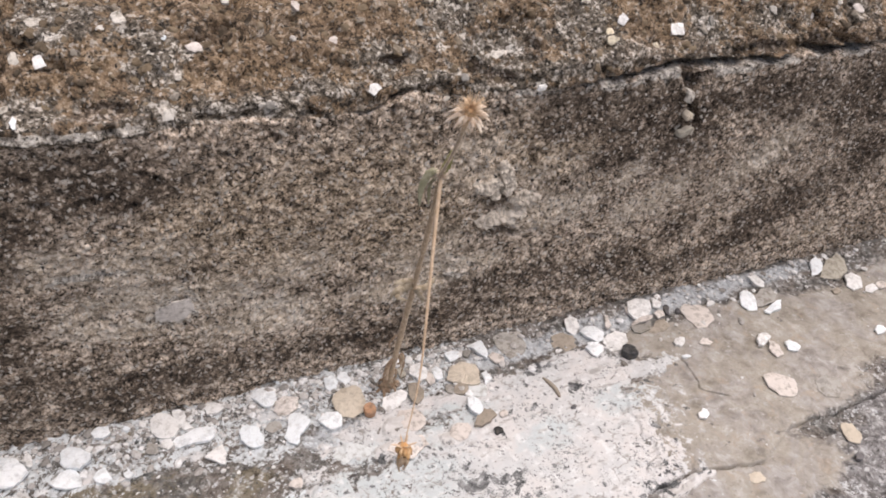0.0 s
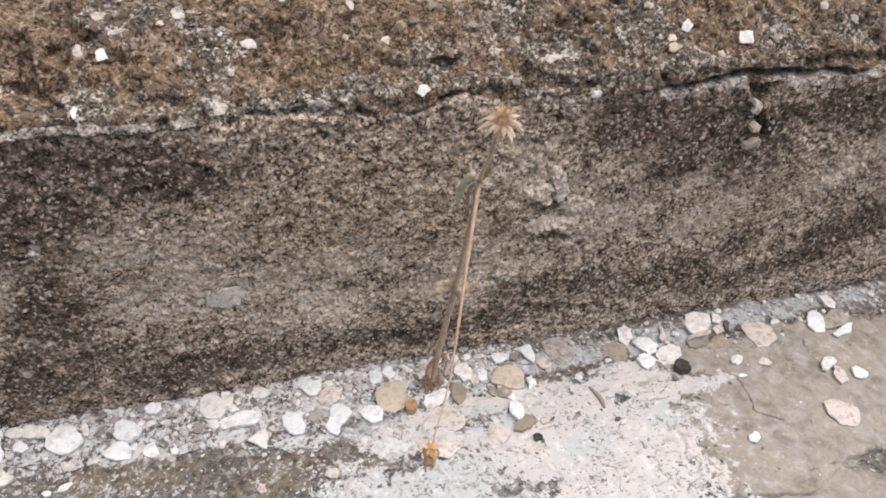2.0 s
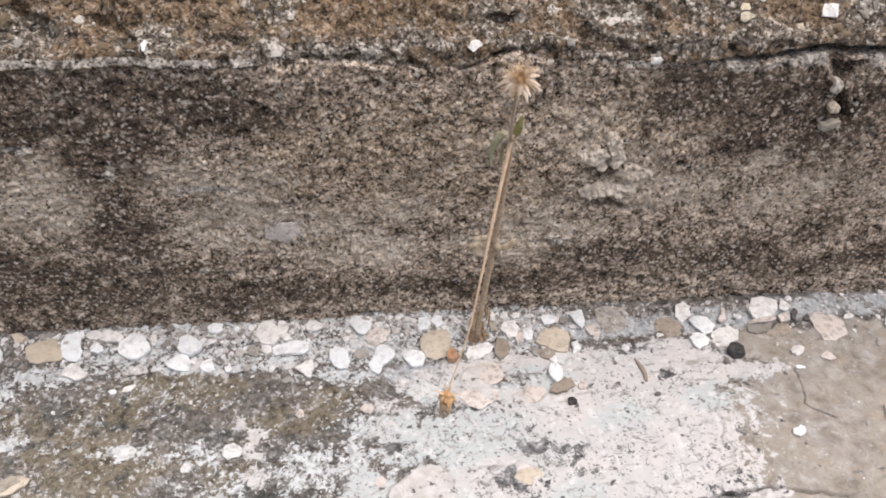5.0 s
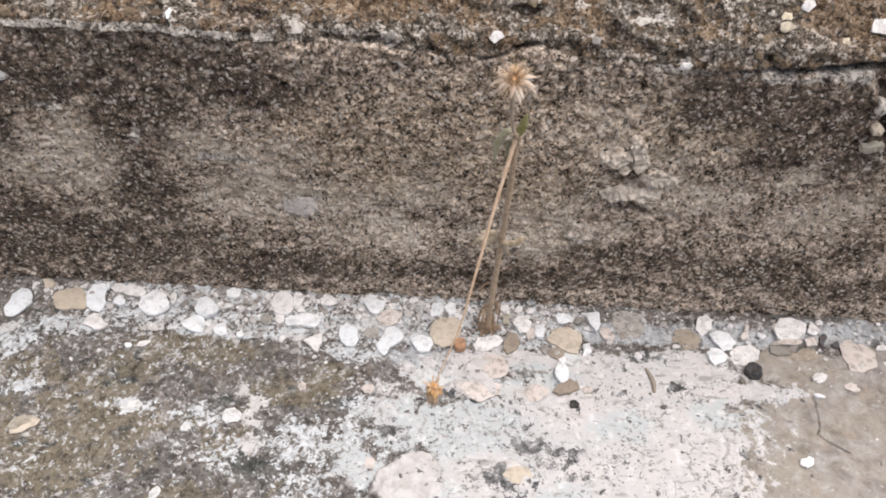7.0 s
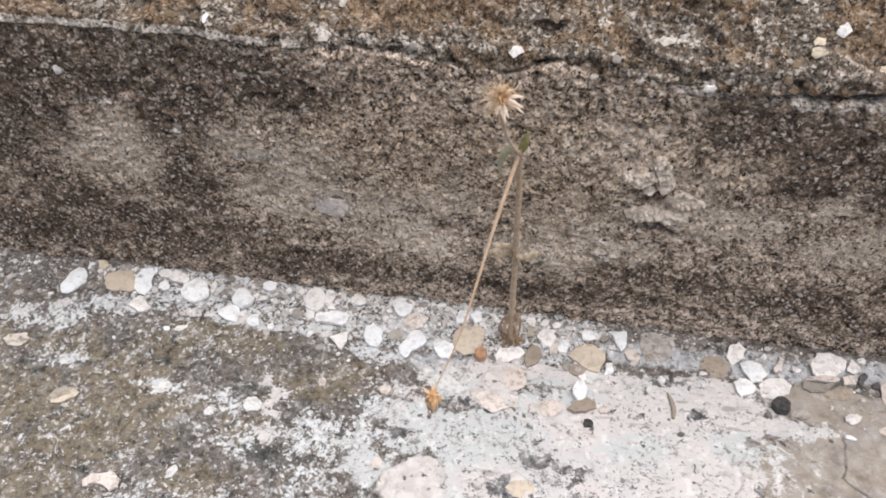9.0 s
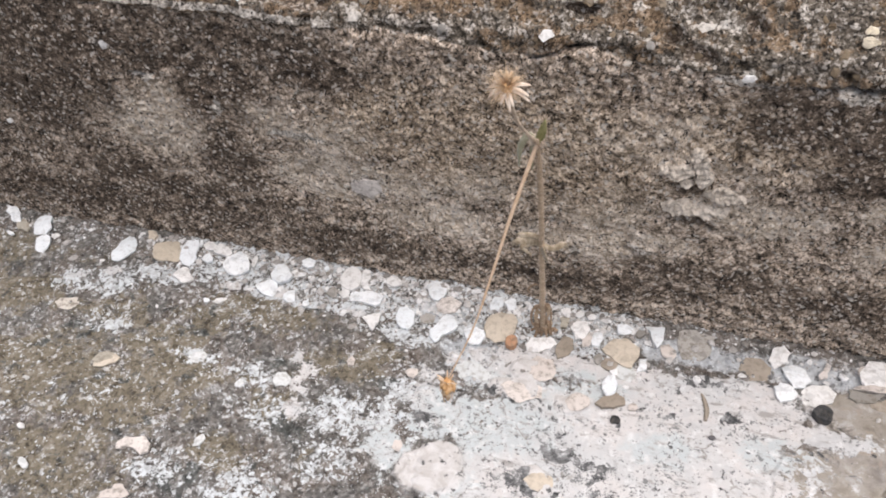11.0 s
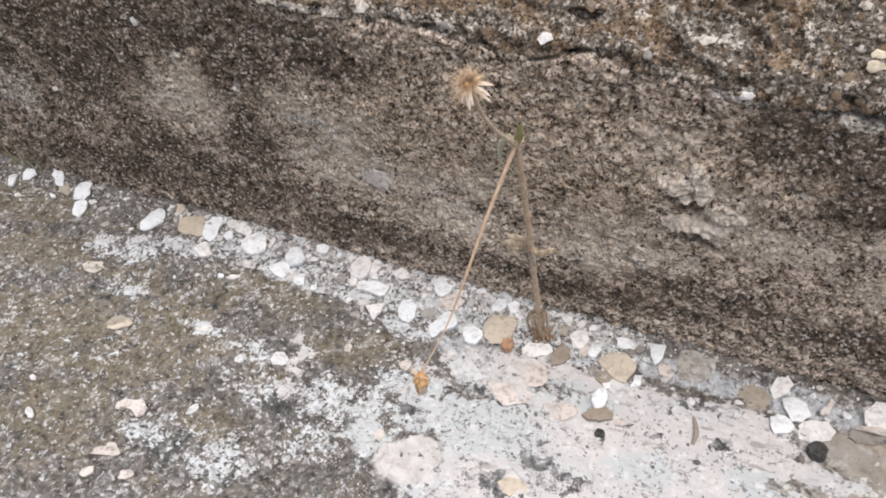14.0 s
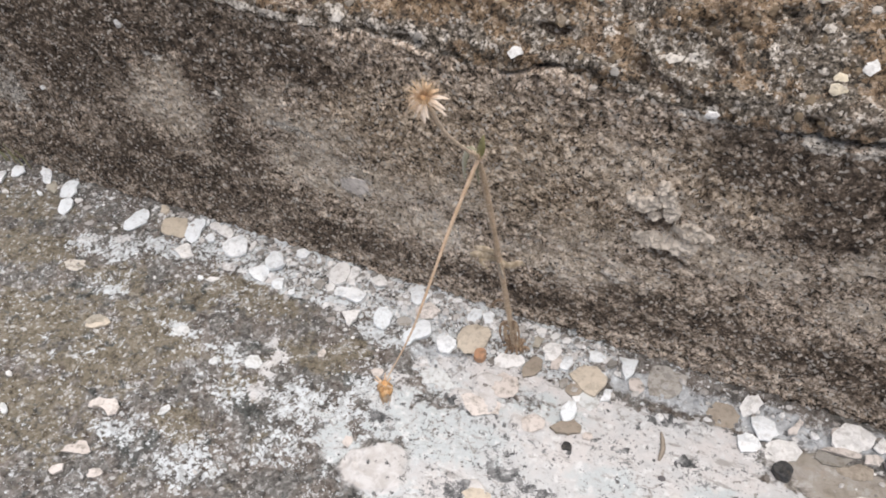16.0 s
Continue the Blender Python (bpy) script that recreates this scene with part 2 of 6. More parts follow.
def ground_material():
    m = Nodes("weathered_screed")
    grain = m.noise(270, 5, 0.62)
    fine = m.noise(1300, 3, 0.6)
    patch = m.noise(150, 6, 0.66, warp=0.5)
    mottle = m.noise(85, 4, 0.62, warp=0.6)
    broad = m.noise(40, 4, 0.6)
    cell, _ = m.cells(430)
    cell_b, _ = m.cells(900)
    mixed = m.sums("ADD", m.sums("MULTIPLY", grain, 0.68), m.sums("MULTIPLY", cell, 0.17))
    mixed = m.sums("ADD", mixed, m.sums("MULTIPLY", cell_b, 0.15))
    mixed = m.sums("ADD", mixed, m.sums("MULTIPLY", m.sums("SUBTRACT", mottle, 0.5), 0.5))
    body = m.ramp(mixed, [(0.30, (0.045, 0.042, 0.039)), (0.43, (0.112, 0.104, 0.094)), (0.57, (0.190, 0.179, 0.163)), (0.72, (0.40, 0.39, 0.37))])
    body = m.mix(m.ramp(m.noise(60, 4, 0.65, warp=0.5), [(0.44, 0.0), (0.58, 1.0)]), body, m.ramp(mixed, [(0.30, (0.065, 0.051, 0.042)), (0.45, (0.154, 0.131, 0.111)), (0.62, (0.245, 0.216, 0.190)), (0.74, (0.45, 0.43, 0.41))]))
    moss = m.ramp(mixed, [(0.30, (0.064, 0.052, 0.037)), (0.43, (0.163, 0.138, 0.099)), (0.60, (0.232, 0.199, 0.150)), (0.74, (0.38, 0.36, 0.32))])
    crust = m.ramp(m.sums("ADD", m.sums("MULTIPLY", broad, 0.45), m.sums("MULTIPLY", patch, 0.55)),
                   [(0.38, (0.215, 0.187, 0.150)), (0.47, (0.322, 0.284, 0.235)), (0.56, (0.375, 0.336, 0.284)), (0.66, (0.50, 0.465, 0.425))])
    crust = m.mix(m.ramp(m.noise(180, 5, 0.7), [(0.56, 0.0), (0.70, 0.6)]), crust, (0.47, 0.455, 0.44))
    crust = m.mix(m.ramp(m.noise(650, 4, 0.65), [(0.32, 0.55), (0.42, 0.0)]), crust, (0.20, 0.165, 0.13))
    crust = m.mix(m.ramp(m.noise(34, 4, 0.62, warp=0.8), [(0.47, 0.0), (0.62, 0.6)]), crust, m.ramp(patch, [(0.36, (0.25, 0.225, 0.21)), (0.52, (0.37, 0.34, 0.32)), (0.66, (0.48, 0.455, 0.44))]))
    crust = m.mix(m.ramp(m.noise(95, 5, 0.68, warp=0.6), [(0.56, 0.0), (0.68, 0.6)]), crust, (0.40, 0.315, 0.235))
    crust = m.mix(m.ramp(m.noise(330, 5, 0.7), [(0.60, 0.0), (0.70, 0.7)]), crust, (0.56, 0.53, 0.50))
    mud = m.ramp(mixed, [(0.28, (0.058, 0.052, 0.049)), (0.45, (0.182, 0.168, 0.160)), (0.60, (0.307, 0.290, 0.278)), (0.74, (0.480, 0.470, 0.453))])
    slate = m.ramp(m.sums("ADD", m.sums("MULTIPLY", mixed, 0.4), m.sums("MULTIPLY", patch, 0.6)), [(0.34, (0.27, 0.272, 0.272)), (0.5, (0.44, 0.448, 0.45)), (0.66, (0.60, 0.61, 0.61))])
    dash = m.noise(300, 5, 0.62, at=m.stretched(0.42, 1.0, 1.0))
    white = m.mix(m.ramp(m.noise(24, 4, 0.6), [(0.42, 0.0), (0.56, 1.0)]), (0.565, 0.56, 0.545), (0.625, 0.588, 0.558))
    white = m.mix(m.ragged(m.mask("chalk"), patch, 1.2, 0.40, 0.70), white, (0.53, 0.555, 0.545))
    white = m.mix(m.ramp(m.noise(210, 5, 0.66), [(0.53, 0.0), (0.64, 0.75)]), white, (0.74, 0.725, 0.70))
    white = m.mix(m.ramp(patch, [(0.36, 0.8), (0.52, 0.0)]), white, (0.53, 0.52, 0.505))
    white = m.mix(m.ramp(dash, [(0.33, 0.85), (0.43, 0.0)]), white, (0.34, 0.315, 0.29))
    white = m.mix(m.ramp(dash, [(0.60, 0.0), (0.72, 0.6)]), white, (0.66, 0.605, 0.555))
    # fine grey lichen and the cracked edges of flakes
    white = m.mix(m.ramp(m.sums("ADD", m.noise(520, 4, 0.66), m.sums("MULTIPLY", m.sums("SUBTRACT", m.noise(60, 4, 0.6), 0.5), 0.55)), [(0.34, 0.9), (0.415, 0.0)]), white, (0.20, 0.20, 0.195))
    flake = m.sums("ADD", m.edges(85), m.sums("MULTIPLY", m.ramp(m.noise(48, 4, 0.62), [(0.40, 0.0), (0.50, 1.0)]), 0.2))
    white = m.mix(m.ramp(flake, [(0.014, 0.65), (0.038, 0.0)]), white, (0.27, 0.24, 0.21))
    colour = m.mix(m.ragged(m.mask("moss"), m.noise(95, 5, 0.66, warp=0.4), 2.4, 0.38, 0.62), body, moss)
    colour = m.mix(m.ragged(m.mask("mud"), patch, 0.7, 0.4, 0.62), colour, mud)
    colour = m.mix(m.ragged(m.mask("slate"), patch, 0.8, 0.4, 0.7), colour, slate)
    colour = m.mix(m.ramp(m.cells(560)[0], [(0.955, 0.0), (0.97, 0.65)]), colour, (0.60, 0.585, 0.56))
    colour = m.mix(m.ramp(m.sums("ADD", m.noise(400, 4, 0.72), m.sums("MULTIPLY", m.sums("SUBTRACT", m.noise(60, 4), 0.5), 0.5)), [(0.615, 0.0), (0.645, 0.85)]), colour, (0.58, 0.575, 0.56))
    colour = m.mix(m.ramp(m.cells(460)[0], [(0.06, 0.6), (0.09, 0.0)]), colour, (0.10, 0.092, 0.082))
    colour = m.mix(m.ramp(m.noise(430, 3, 0.62), [(0.34, 0.8), (0.385, 0.0)]), colour, (0.055, 0.050, 0.046))
    colour = m.mix(m.ragged(m.mask("crust"), patch, 0.7, 0.43, 0.55), colour, crust)
    colour = m.mix(m.ragged(m.mask("algae"), m.noise(120, 6, 0.68, warp=0.3), 2.6, 0.60, 0.80), colour, m.ramp(mixed, [(0.32, (0.035, 0.036, 0.033)), (0.55, (0.105, 0.107, 0.098)), (0.70, (0.26, 0.26, 0.245))]))
    # flecks of old limewash that hold on where the ground is rough
    colour = m.mix(m.ragged(m.mask("fleck"), m.sums("ADD", m.sums("MULTIPLY", patch, 0.42), m.sums("MULTIPLY", m.noise(470, 4, 0.70, warp=0.3), 0.58)), 3.6, 0.65, 0.71), colour, m.mix(m.ramp(grain, [(0.40, 0.0), (0.54, 1.0)]), (0.40, 0.405, 0.395), (0.63, 0.645, 0.64)))
    colour = m.mix(m.ragged(m.mask("lime"), m.sums("ADD", m.sums("MULTIPLY", patch, 0.6), m.sums("MULTIPLY", m.noise(380, 5, 0.68), 0.4)), 2.0, 0.46, 0.56), colour, white)
    colour = m.mix(m.ragged(m.mask("scale"), patch, 0.5, 0.44, 0.56), colour, m.mix(m.ramp(patch, [(0.40, 0.0), (0.58, 1.0)]), (0.52, 0.485, 0.45), (0.66, 0.63, 0.60)))
    colour = m.mix(m.ragged(m.mask("spot"), m.sums("ADD", m.sums("MULTIPLY", m.noise(260, 6, 0.7), 0.5), m.sums("MULTIPLY", m.noise(120, 5, 0.7, warp=0.6), 0.5)), 5.2, 0.66, 0.84), colour, m.ramp(mixed, [(0.36, (0.055, 0.056, 0.056)), (0.52, (0.165, 0.162, 0.158)), (0.66, (0.33, 0.325, 0.315))]))
    tint = m.tree.nodes.new("ShaderNodeVectorMath")
    tint.operation = "MULTIPLY"
    m.put(tint.inputs[0], colour)
    tint.inputs[1].default_value = (0.990, 1.022, 1.062)
    colour = tint.outputs[0]
    height = m.sums("ADD", m.sums("MULTIPLY", grain, 0.7), m.sums("MULTIPLY", fine, 0.3))
    height = m.sums("ADD", height, m.sums("MULTIPLY", cell, 0.25))
    return m.done(colour, m.ramp(grain, [(0.3, 0.95), (0.7, 0.8)]), height, 0.0010, 0.8)


def stone_material(name, low, high, grime=0.25):
    m = Nodes(name)
    grain, broad = m.noise(900, 4, 0.6), m.noise(170, 4, 0.6)
    pick = m.sums("ADD", m.sums("MULTIPLY", broad, 0.55), m.sums("MULTIPLY", m.random(), 0.45))
    colour = m.mix(m.ramp(pick, [(0.25, 0.0), (0.75, 1.0)]), low, high)
    # a grey weathered skin on some sides, and grime in the hollows
    skin = tuple(0.78 * c for c in low)
    colour = m.mix(m.ramp(m.sums("ADD", m.noise(230, 4, 0.6, warp=0.4), m.sums("MULTIPLY", m.random(), 0.12)), [(0.60, 0.0), (0.70, 0.6)]), colour, skin)
    dirt = m.ramp(m.noise(330, 5, 0.65), [(0.34, min(1.0, grime * 1.9)), (0.50, 0.0)])
    colour = m.mix(dirt, colour, (0.20, 0.175, 0.14))
    return m.done(colour, 0.85, m.sums("ADD", grain, m.sums("MULTIPLY", broad, 1.6)), 0.0006, 0.55)


def crumb_material(name, tones):
    m = Nodes(name)
    colour = m.ramp(m.island(), tones)
    colour = m.mix(m.ramp(m.noise(800, 4), [(0.3, 0.35), (0.55, 0.0)]), colour, (0.12, 0.10, 0.08))
    return m.done(colour, 0.9, m.noise(1300, 3), 0.0003, 0.6)


def plant_material(name, low, high, rough=0.75, sheen=0.0):
    m = Nodes(name)
    colour = m.mix(m.ramp(m.noise(420, 4, 0.6), [(0.35, 0.0), (0.65, 1.0)]), low, high)
    m.bsdf.inputs["Sheen Weight"].default_value = sheen
    m.bsdf.inputs["Subsurface Weight"].default_value = 0.0
    return m.done(colour, rough, m.noise(1500, 3), 0.0002, 0.4)


WALL, GROUND = wall_material(), ground_material()
STONES = {
    "white": stone_material("white_limestone", (0.775, 0.82, 0.85), (0.89, 0.915, 0.93), 0.14),
    "cream": stone_material("cream_limestone", (0.755, 0.75, 0.735), (0.875, 0.87, 0.86), 0.2),
    "pink": stone_material("pinkish_mortar", (0.62, 0.565, 0.525), (0.75, 0.70, 0.66), 0.35),
    "tan": stone_material("tan_stone", (0.54, 0.475, 0.385), (0.65, 0.58, 0.485), 0.14),
    "sand": stone_material("sand_yellow_stone", (0.73, 0.65, 0.49), (0.86, 0.79, 0.65), 0.25),
    "brown": stone_material("brown_stone", (0.32, 0.275, 0.225), (0.41, 0.36, 0.30), 0.3),
    "olive": stone_material("olive_stone", (0.38, 0.35, 0.29), (0.48, 0.45, 0.385), 0.3),
    "grey": stone_material("grey_mortar", (0.30, 0.285, 0.26), (0.46, 0.44, 0.41), 0.4),
    "slate": stone_material("slate_grey_stone", (0.10, 0.095, 0.10), (0.19, 0.18, 0.185), 0.3),
    "rust": stone_material("orange_brick", (0.46, 0.255, 0.15), (0.56, 0.36, 0.235), 0.35),
    "ash": stone_material("ash_grey_mortar", (0.58, 0.54, 0.485), (0.76, 0.72, 0.66), 0.45),
    "dusty": stone_material("dusty_limestone", (0.52, 0.48, 0.425), (0.78, 0.745, 0.69), 0.55),
    "chalk": stone_material("chalky_limewash", (0.62, 0.645, 0.645), (0.74, 0.755, 0.755), 0.25),
    "mortar": stone_material("pale_mortar", (0.60, 0.53, 0.45), (0.90, 0.83, 0.74), 0.4),
    "black": stone_material("black_stone", (0.030, 0.031, 0.033), (0.085, 0.086, 0.088), 0.2),
}
CRUMBS = crumb_material("stone_crumbs", [(0.0, (0.20, 0.19, 0.175)), (0.30, (0.40, 0.38, 0.36)), (0.55, (0.60, 0.585, 0.57)), (0.75, (0.74, 0.74, 0.735)), (1.0, (0.86, 0.865, 0.87))])
AGGREGATE = crumb_material("brown_aggregate", [(0.0, (0.070, 0.055, 0.040)), (0.40, (0.160, 0.120, 0.078)), (0.80, (0.23, 0.180, 0.122)), (0.91, (0.27, 0.24, 0.20)), (0.96, (0.46, 0.43, 0.39)), (1.0, (0.68, 0.65, 0.61))])
STRAW = plant_material("dry_straw", (0.60, 0.43, 0.285), (0.74, 0.575, 0.42))
STALK = plant_material("hairy_stalk", (0.41, 0.30, 0.195), (0.58, 0.44, 0.305), 0.85, 0.2)
BRACT = plant_material("papery_bract", (0.75, 0.59, 0.46), (0.89, 0.79, 0.68), 0.7)
TUFT = plant_material("tan_bristle", (0.62, 0.43, 0.26), (0.79, 0.62, 0.44), 0.7)
RUST = plant_material("rusty_calyx", (0.54, 0.295, 0.125), (0.76, 0.50, 0.26), 0.7)
AMBER = plant_material("amber_floret", (0.66, 0.40, 0.19), (0.80, 0.58, 0.36), 0.65)
LEAF = plant_material("green_leaf", (0.22, 0.215, 0.07), (0.38, 0.36, 0.16), 0.7, 0.2)
WITHERED = plant_material("withered_leaf", (0.27, 0.21, 0.135), (0.60, 0.51, 0.39), 0.8, 0.2)
FELT = plant_material("felted_leaf", (0.31, 0.30, 0.18), (0.48, 0.455, 0.32), 0.85, 0.4)
NECK = plant_material("hairy_neck", (0.473, 0.360, 0.248), (0.660, 0.520, 0.378), 0.85, 0.3)
ROOT = plant_material("rotted_leaf", (0.27, 0.185, 0.12), (0.48, 0.35, 0.245), 0.85)


# ---- meshes ----
def spaced(low, high, fine, reach, growth=1.35):
    """Even steps from low to high, then ever wider ones out to reach on both sides."""
    mid = list(np.linspace(low, high, int(round((high - low) / fine)) + 1))
    out, gap = [], fine
    at = high
    while at < high + reach:
        gap *= growth
        at += gap
        out.append(at)
    back = [low - (v - high) for v in out][::-1]
    return np.array(back + mid + out)


def sheet(name, places, masks, material):
    """A grid of quads as one mesh; places: rows x columns x 3."""
    rows, cols = places.shape[:2]
    mesh = bpy.data.meshes.new(name)
    k = np.arange(rows * cols).reshape(rows, cols)
    quads = np.stack([k[:-1, :-1], k[:-1, 1:], k[1:, 1:], k[1:, :-1]], -1).reshape(-1, 4)
    mesh.vertices.add(rows * cols)
    mesh.vertices.foreach_set("co", places.astype(np.float32).ravel())
    mesh.loops.add(quads.size)
    mesh.loops.foreach_set("vertex_index", quads.astype(np.int32).ravel())
    mesh.polygons.add(len(quads))
    mesh.polygons.foreach_set("loop_start", np.arange(0, quads.size, 4, dtype=np.int32))
    mesh.polygons.foreach_set("use_smooth", np.ones(len(quads), dtype=bool))
    mesh.update(calc_edges=True)
    for key, value in masks.items():
        mesh.attributes.new(key, "FLOAT", "POINT").data.foreach_set("value", np.asarray(value, np.float32).ravel())
    mesh.materials.append(material)
    return new(name, mesh)


def part(name, bm, material, parent=None, label="", smooth=True):
    mesh = bpy.data.meshes.new(name)
    bmesh.ops.recalc_face_normals(bm, faces=bm.faces)
    for f in bm.faces:
        f.smooth = smooth
    bm.to_mesh(mesh)
    bm.free()
    mesh.materials.append(material)
    ob = new(name, mesh)
    if parent:
        ob.parent = parent
    return tagged(ob, label) if label else ob


# ---- the ground ----
SPLIT_A = [(0.1565, -0.0391), (0.1570, -0.0480), (0.1535, -0.0573), (0.1590, -0.0622), (0.1648, -0.0666), (0.170, -0.070)]
SPLIT_B = [(0.0960, -0.1000), (0.1033, -0.0978), (0.126, -0.0968), (0.1551, -0.1028), (0.165, -0.0985), (0.1822, -0.0901), (0.2094, -0.0905), (0.2444, -0.0875), (0.30, -0.075), (0.40, -0.06)]
SPLIT_C = [(-0.058, -0.106), (-0.0453, -0.1033), (-0.0343, -0.0944), (-0.031, -0.086), (-0.0179, -0.0752), (-0.008, -0.076)]
LIME = [(0.020, -0.027, 0.030, 0.008, 0), (-0.006, -0.030, 0.014, 0.007, 0), (0.085, -0.058, 0.046, 0.026, 0), (0.070, -0.088, 0.052, 0.026, 0), (0.030, -0.060, 0.050, 0.024, 0), (0.005, -0.088, 0.040, 0.024, 0),
        (-0.018, -0.062, 0.022, 0.020, 0), (-0.040, -0.083, 0.016, 0.012, -20), (0.002, -0.038, 0.020, 0.010, 0), (0.075, -0.036, 0.045, 0.012, 3),
        (0.133, -0.0395, 0.023, 0.0055, 4), (0.115, -0.030, 0.018, 0.007, 0), (0.030, -0.12, 0.05, 0.02, 0), (0.055, -0.0255, 0.045, 0.0065, 0), (0.100, -0.0225, 0.026, 0.006, 3)]
CRUST = [(0.185, -0.050, 0.055, 0.028, -5), (0.165, -0.075, 0.034, 0.020, 0), (0.25, -0.045, 0.07, 0.026, 0), (0.155, -0.022, 0.026, 0.009, 0), (0.33, -0.04, 0.06, 0.03, 0), (0.21, -0.022, 0.04, 0.012, 0), (0.140, -0.086, 0.030, 0.013, 0), (0.142, -0.064, 0.018, 0.018, 0), (0.120, -0.092, 0.018, 0.008, 0), (0.20, -0.075, 0.04, 0.014, 0), (0.128, -0.068, 0.016, 0.022, 0), (0.16, -0.108, 0.05, 0.016, 0), (0.12, -0.112, 0.03, 0.012, 0)]
MOSS = [(-0.118, -0.0300, 0.028, 0.010, 0), (-0.145, -0.039, 0.016, 0.007, 0), (-0.070, -0.049, 0.020, 0.008, 0), (-0.160, -0.085, 0.03, 0.018, 20), (-0.190, -0.045, 0.018, 0.009, 0),
        (-0.215, -0.085, 0.04, 0.022, 15), (-0.145, -0.070, 0.022, 0.014, 0), (-0.255, -0.045, 0.03, 0.012, 10), (-0.285, -0.02, 0.03, 0.012, 0), (-0.095, -0.078, 0.012, 0.009, 0),
        (-0.175, -0.125, 0.03, 0.02, 0), (-0.110, -0.105, 0.016, 0.008, 0), (-0.055, -0.040, 0.012, 0.006, 0), (-0.16, -0.055, 0.02, 0.009, 10)]
FLECK = [(-0.225, -0.033, 0.014, 0.009, 10), (-0.205, -0.030, 0.020, 0.010, 0), (-0.192, -0.052, 0.013, 0.009, 0), (-0.140, -0.060, 0.014, 0.006, 0), (-0.095, -0.080, 0.016, 0.012, 0),
         (-0.132, -0.117, 0.018, 0.014, 0), (-0.094, -0.118, 0.026, 0.016, 0), (-0.064, -0.074, 0.020, 0.014, 0), (-0.060, -0.095, 0.018, 0.012, 0), (-0.082, -0.099, 0.007, 0.005, 40),
         (-0.035, -0.055, 0.022, 0.012, 0), (-0.11, -0.064, 0.016, 0.008, 0), (-0.155, -0.011, 0.016, 0.004, 0), (-0.125, -0.017, 0.02, 0.006, 0), (-0.018, -0.033, 0.014, 0.007, 0), (-0.045, -0.07, 0.02, 0.012, 0),
         (-0.18, -0.02, 0.03, 0.007, 0), (-0.095, -0.018, 0.03, 0.006, 0), (-0.05, -0.026, 0.03, 0.006, 0)]
PALE = [(-0.030, -0.047, 0.011, 0.008, 0), (-0.112, -0.0150, 0.012, 0.0045, 0), (-0.075, -0.0200, 0.008, 0.004, 0), (-0.0931, -0.0490, 0.0055, 0.006, 0), (-0.0829, -0.0760, 0.009, 0.007, 0), (-0.140, -0.0185, 0.014, 0.0040, 8), (-0.0860, -0.056, 0.0055, 0.011, 5), (-0.223, -0.031, 0.010, 0.0050, 15), (-0.021, -0.0335, 0.009, 0.005, 0), (-0.051, -0.075, 0.008, 0.006, 0),
        (-0.085, -0.066, 0.008, 0.005, 0), (-0.040, -0.010, 0.011, 0.0045, 0), (-0.2085, -0.0205, 0.006, 0.005, 0)]
SPOT = [(0.032, -0.068, 0.012, 0.008, -40), (0.046, -0.073, 0.011, 0.007, 0), (0.020, -0.088, 0.012, 0.008, 0), (0.026, -0.098, 0.013, 0.008, 0), (0.049, -0.082, 0.008, 0.004, 0),
        (-0.026, -0.066, 0.008, 0.005, 0), (0.058, -0.040, 0.004, 0.0025, 0), (0.073, -0.041, 0.004, 0.003, 0), (0.098, -0.036, 0.010, 0.004, 0), (0.121, -0.071, 0.003, 0.003, 40),
        (0.006, -0.047, 0.012, 0.004, 0), (0.128, -0.060, 0.002, 0.002, 0), (0.104, -0.097, 0.012, 0.006, 0), (0.085, -0.022, 0.012, 0.004, 0)]
SLATE = [(0.080, -0.007, 0.030, 0.007, 0), (0.125, -0.006, 0.030, 0.008, 0), (0.185, -0.001, 0.040, 0.008, 0), (-0.037, -0.011, 0.016, 0.007, 0), (-0.015, -0.028, 0.016, 0.006, 0), (0.24, 0.0, 0.04, 0.006, 0)]
ALGAE = [(-0.098, -0.056, 0.014, 0.009, 0), (-0.085, -0.085, 0.02, 0.012, 0), (-0.12, -0.12, 0.02, 0.012, 0), (-0.15, -0.048, 0.012, 0.006, 0), (-0.2, -0.06, 0.015, 0.008, 0), (-0.05, -0.055, 0.01, 0.006, 0)]
MUD = [(0.225, -0.120, 0.04, 0.022, 5), (0.16, -0.140, 0.045, 0.014, 0), (0.26, -0.108, 0.04, 0.026, 0), (0.31, -0.1, 0.06, 0.04, 0)]
CHALK = [(0.0, -0.06, 0.03, 0.02, 0), (-0.03, -0.085, 0.03, 0.025, 0), (0.070, -0.058, 0.016, 0.008, 0), (0.115, -0.050, 0.014, 0.008, 0), (0.03, -0.035, 0.03, 0.006, 0), (0.045, -0.095, 0.015, 0.01, 0)]
SCALES = [(0.0115, -0.034, 0.009, 0.006, 0), (0.007, -0.044, 0.010, 0.005, 10), (0.034, -0.0445, 0.005, 0.004, 0), (-0.018, -0.088, 0.015, 0.011, 20), (0.0256, -0.0845, 0.006, 0.005, 0), (0.030, -0.047, 0.007, 0.004, 0), (0.118, -0.101, 0.016, 0.003, 0)]


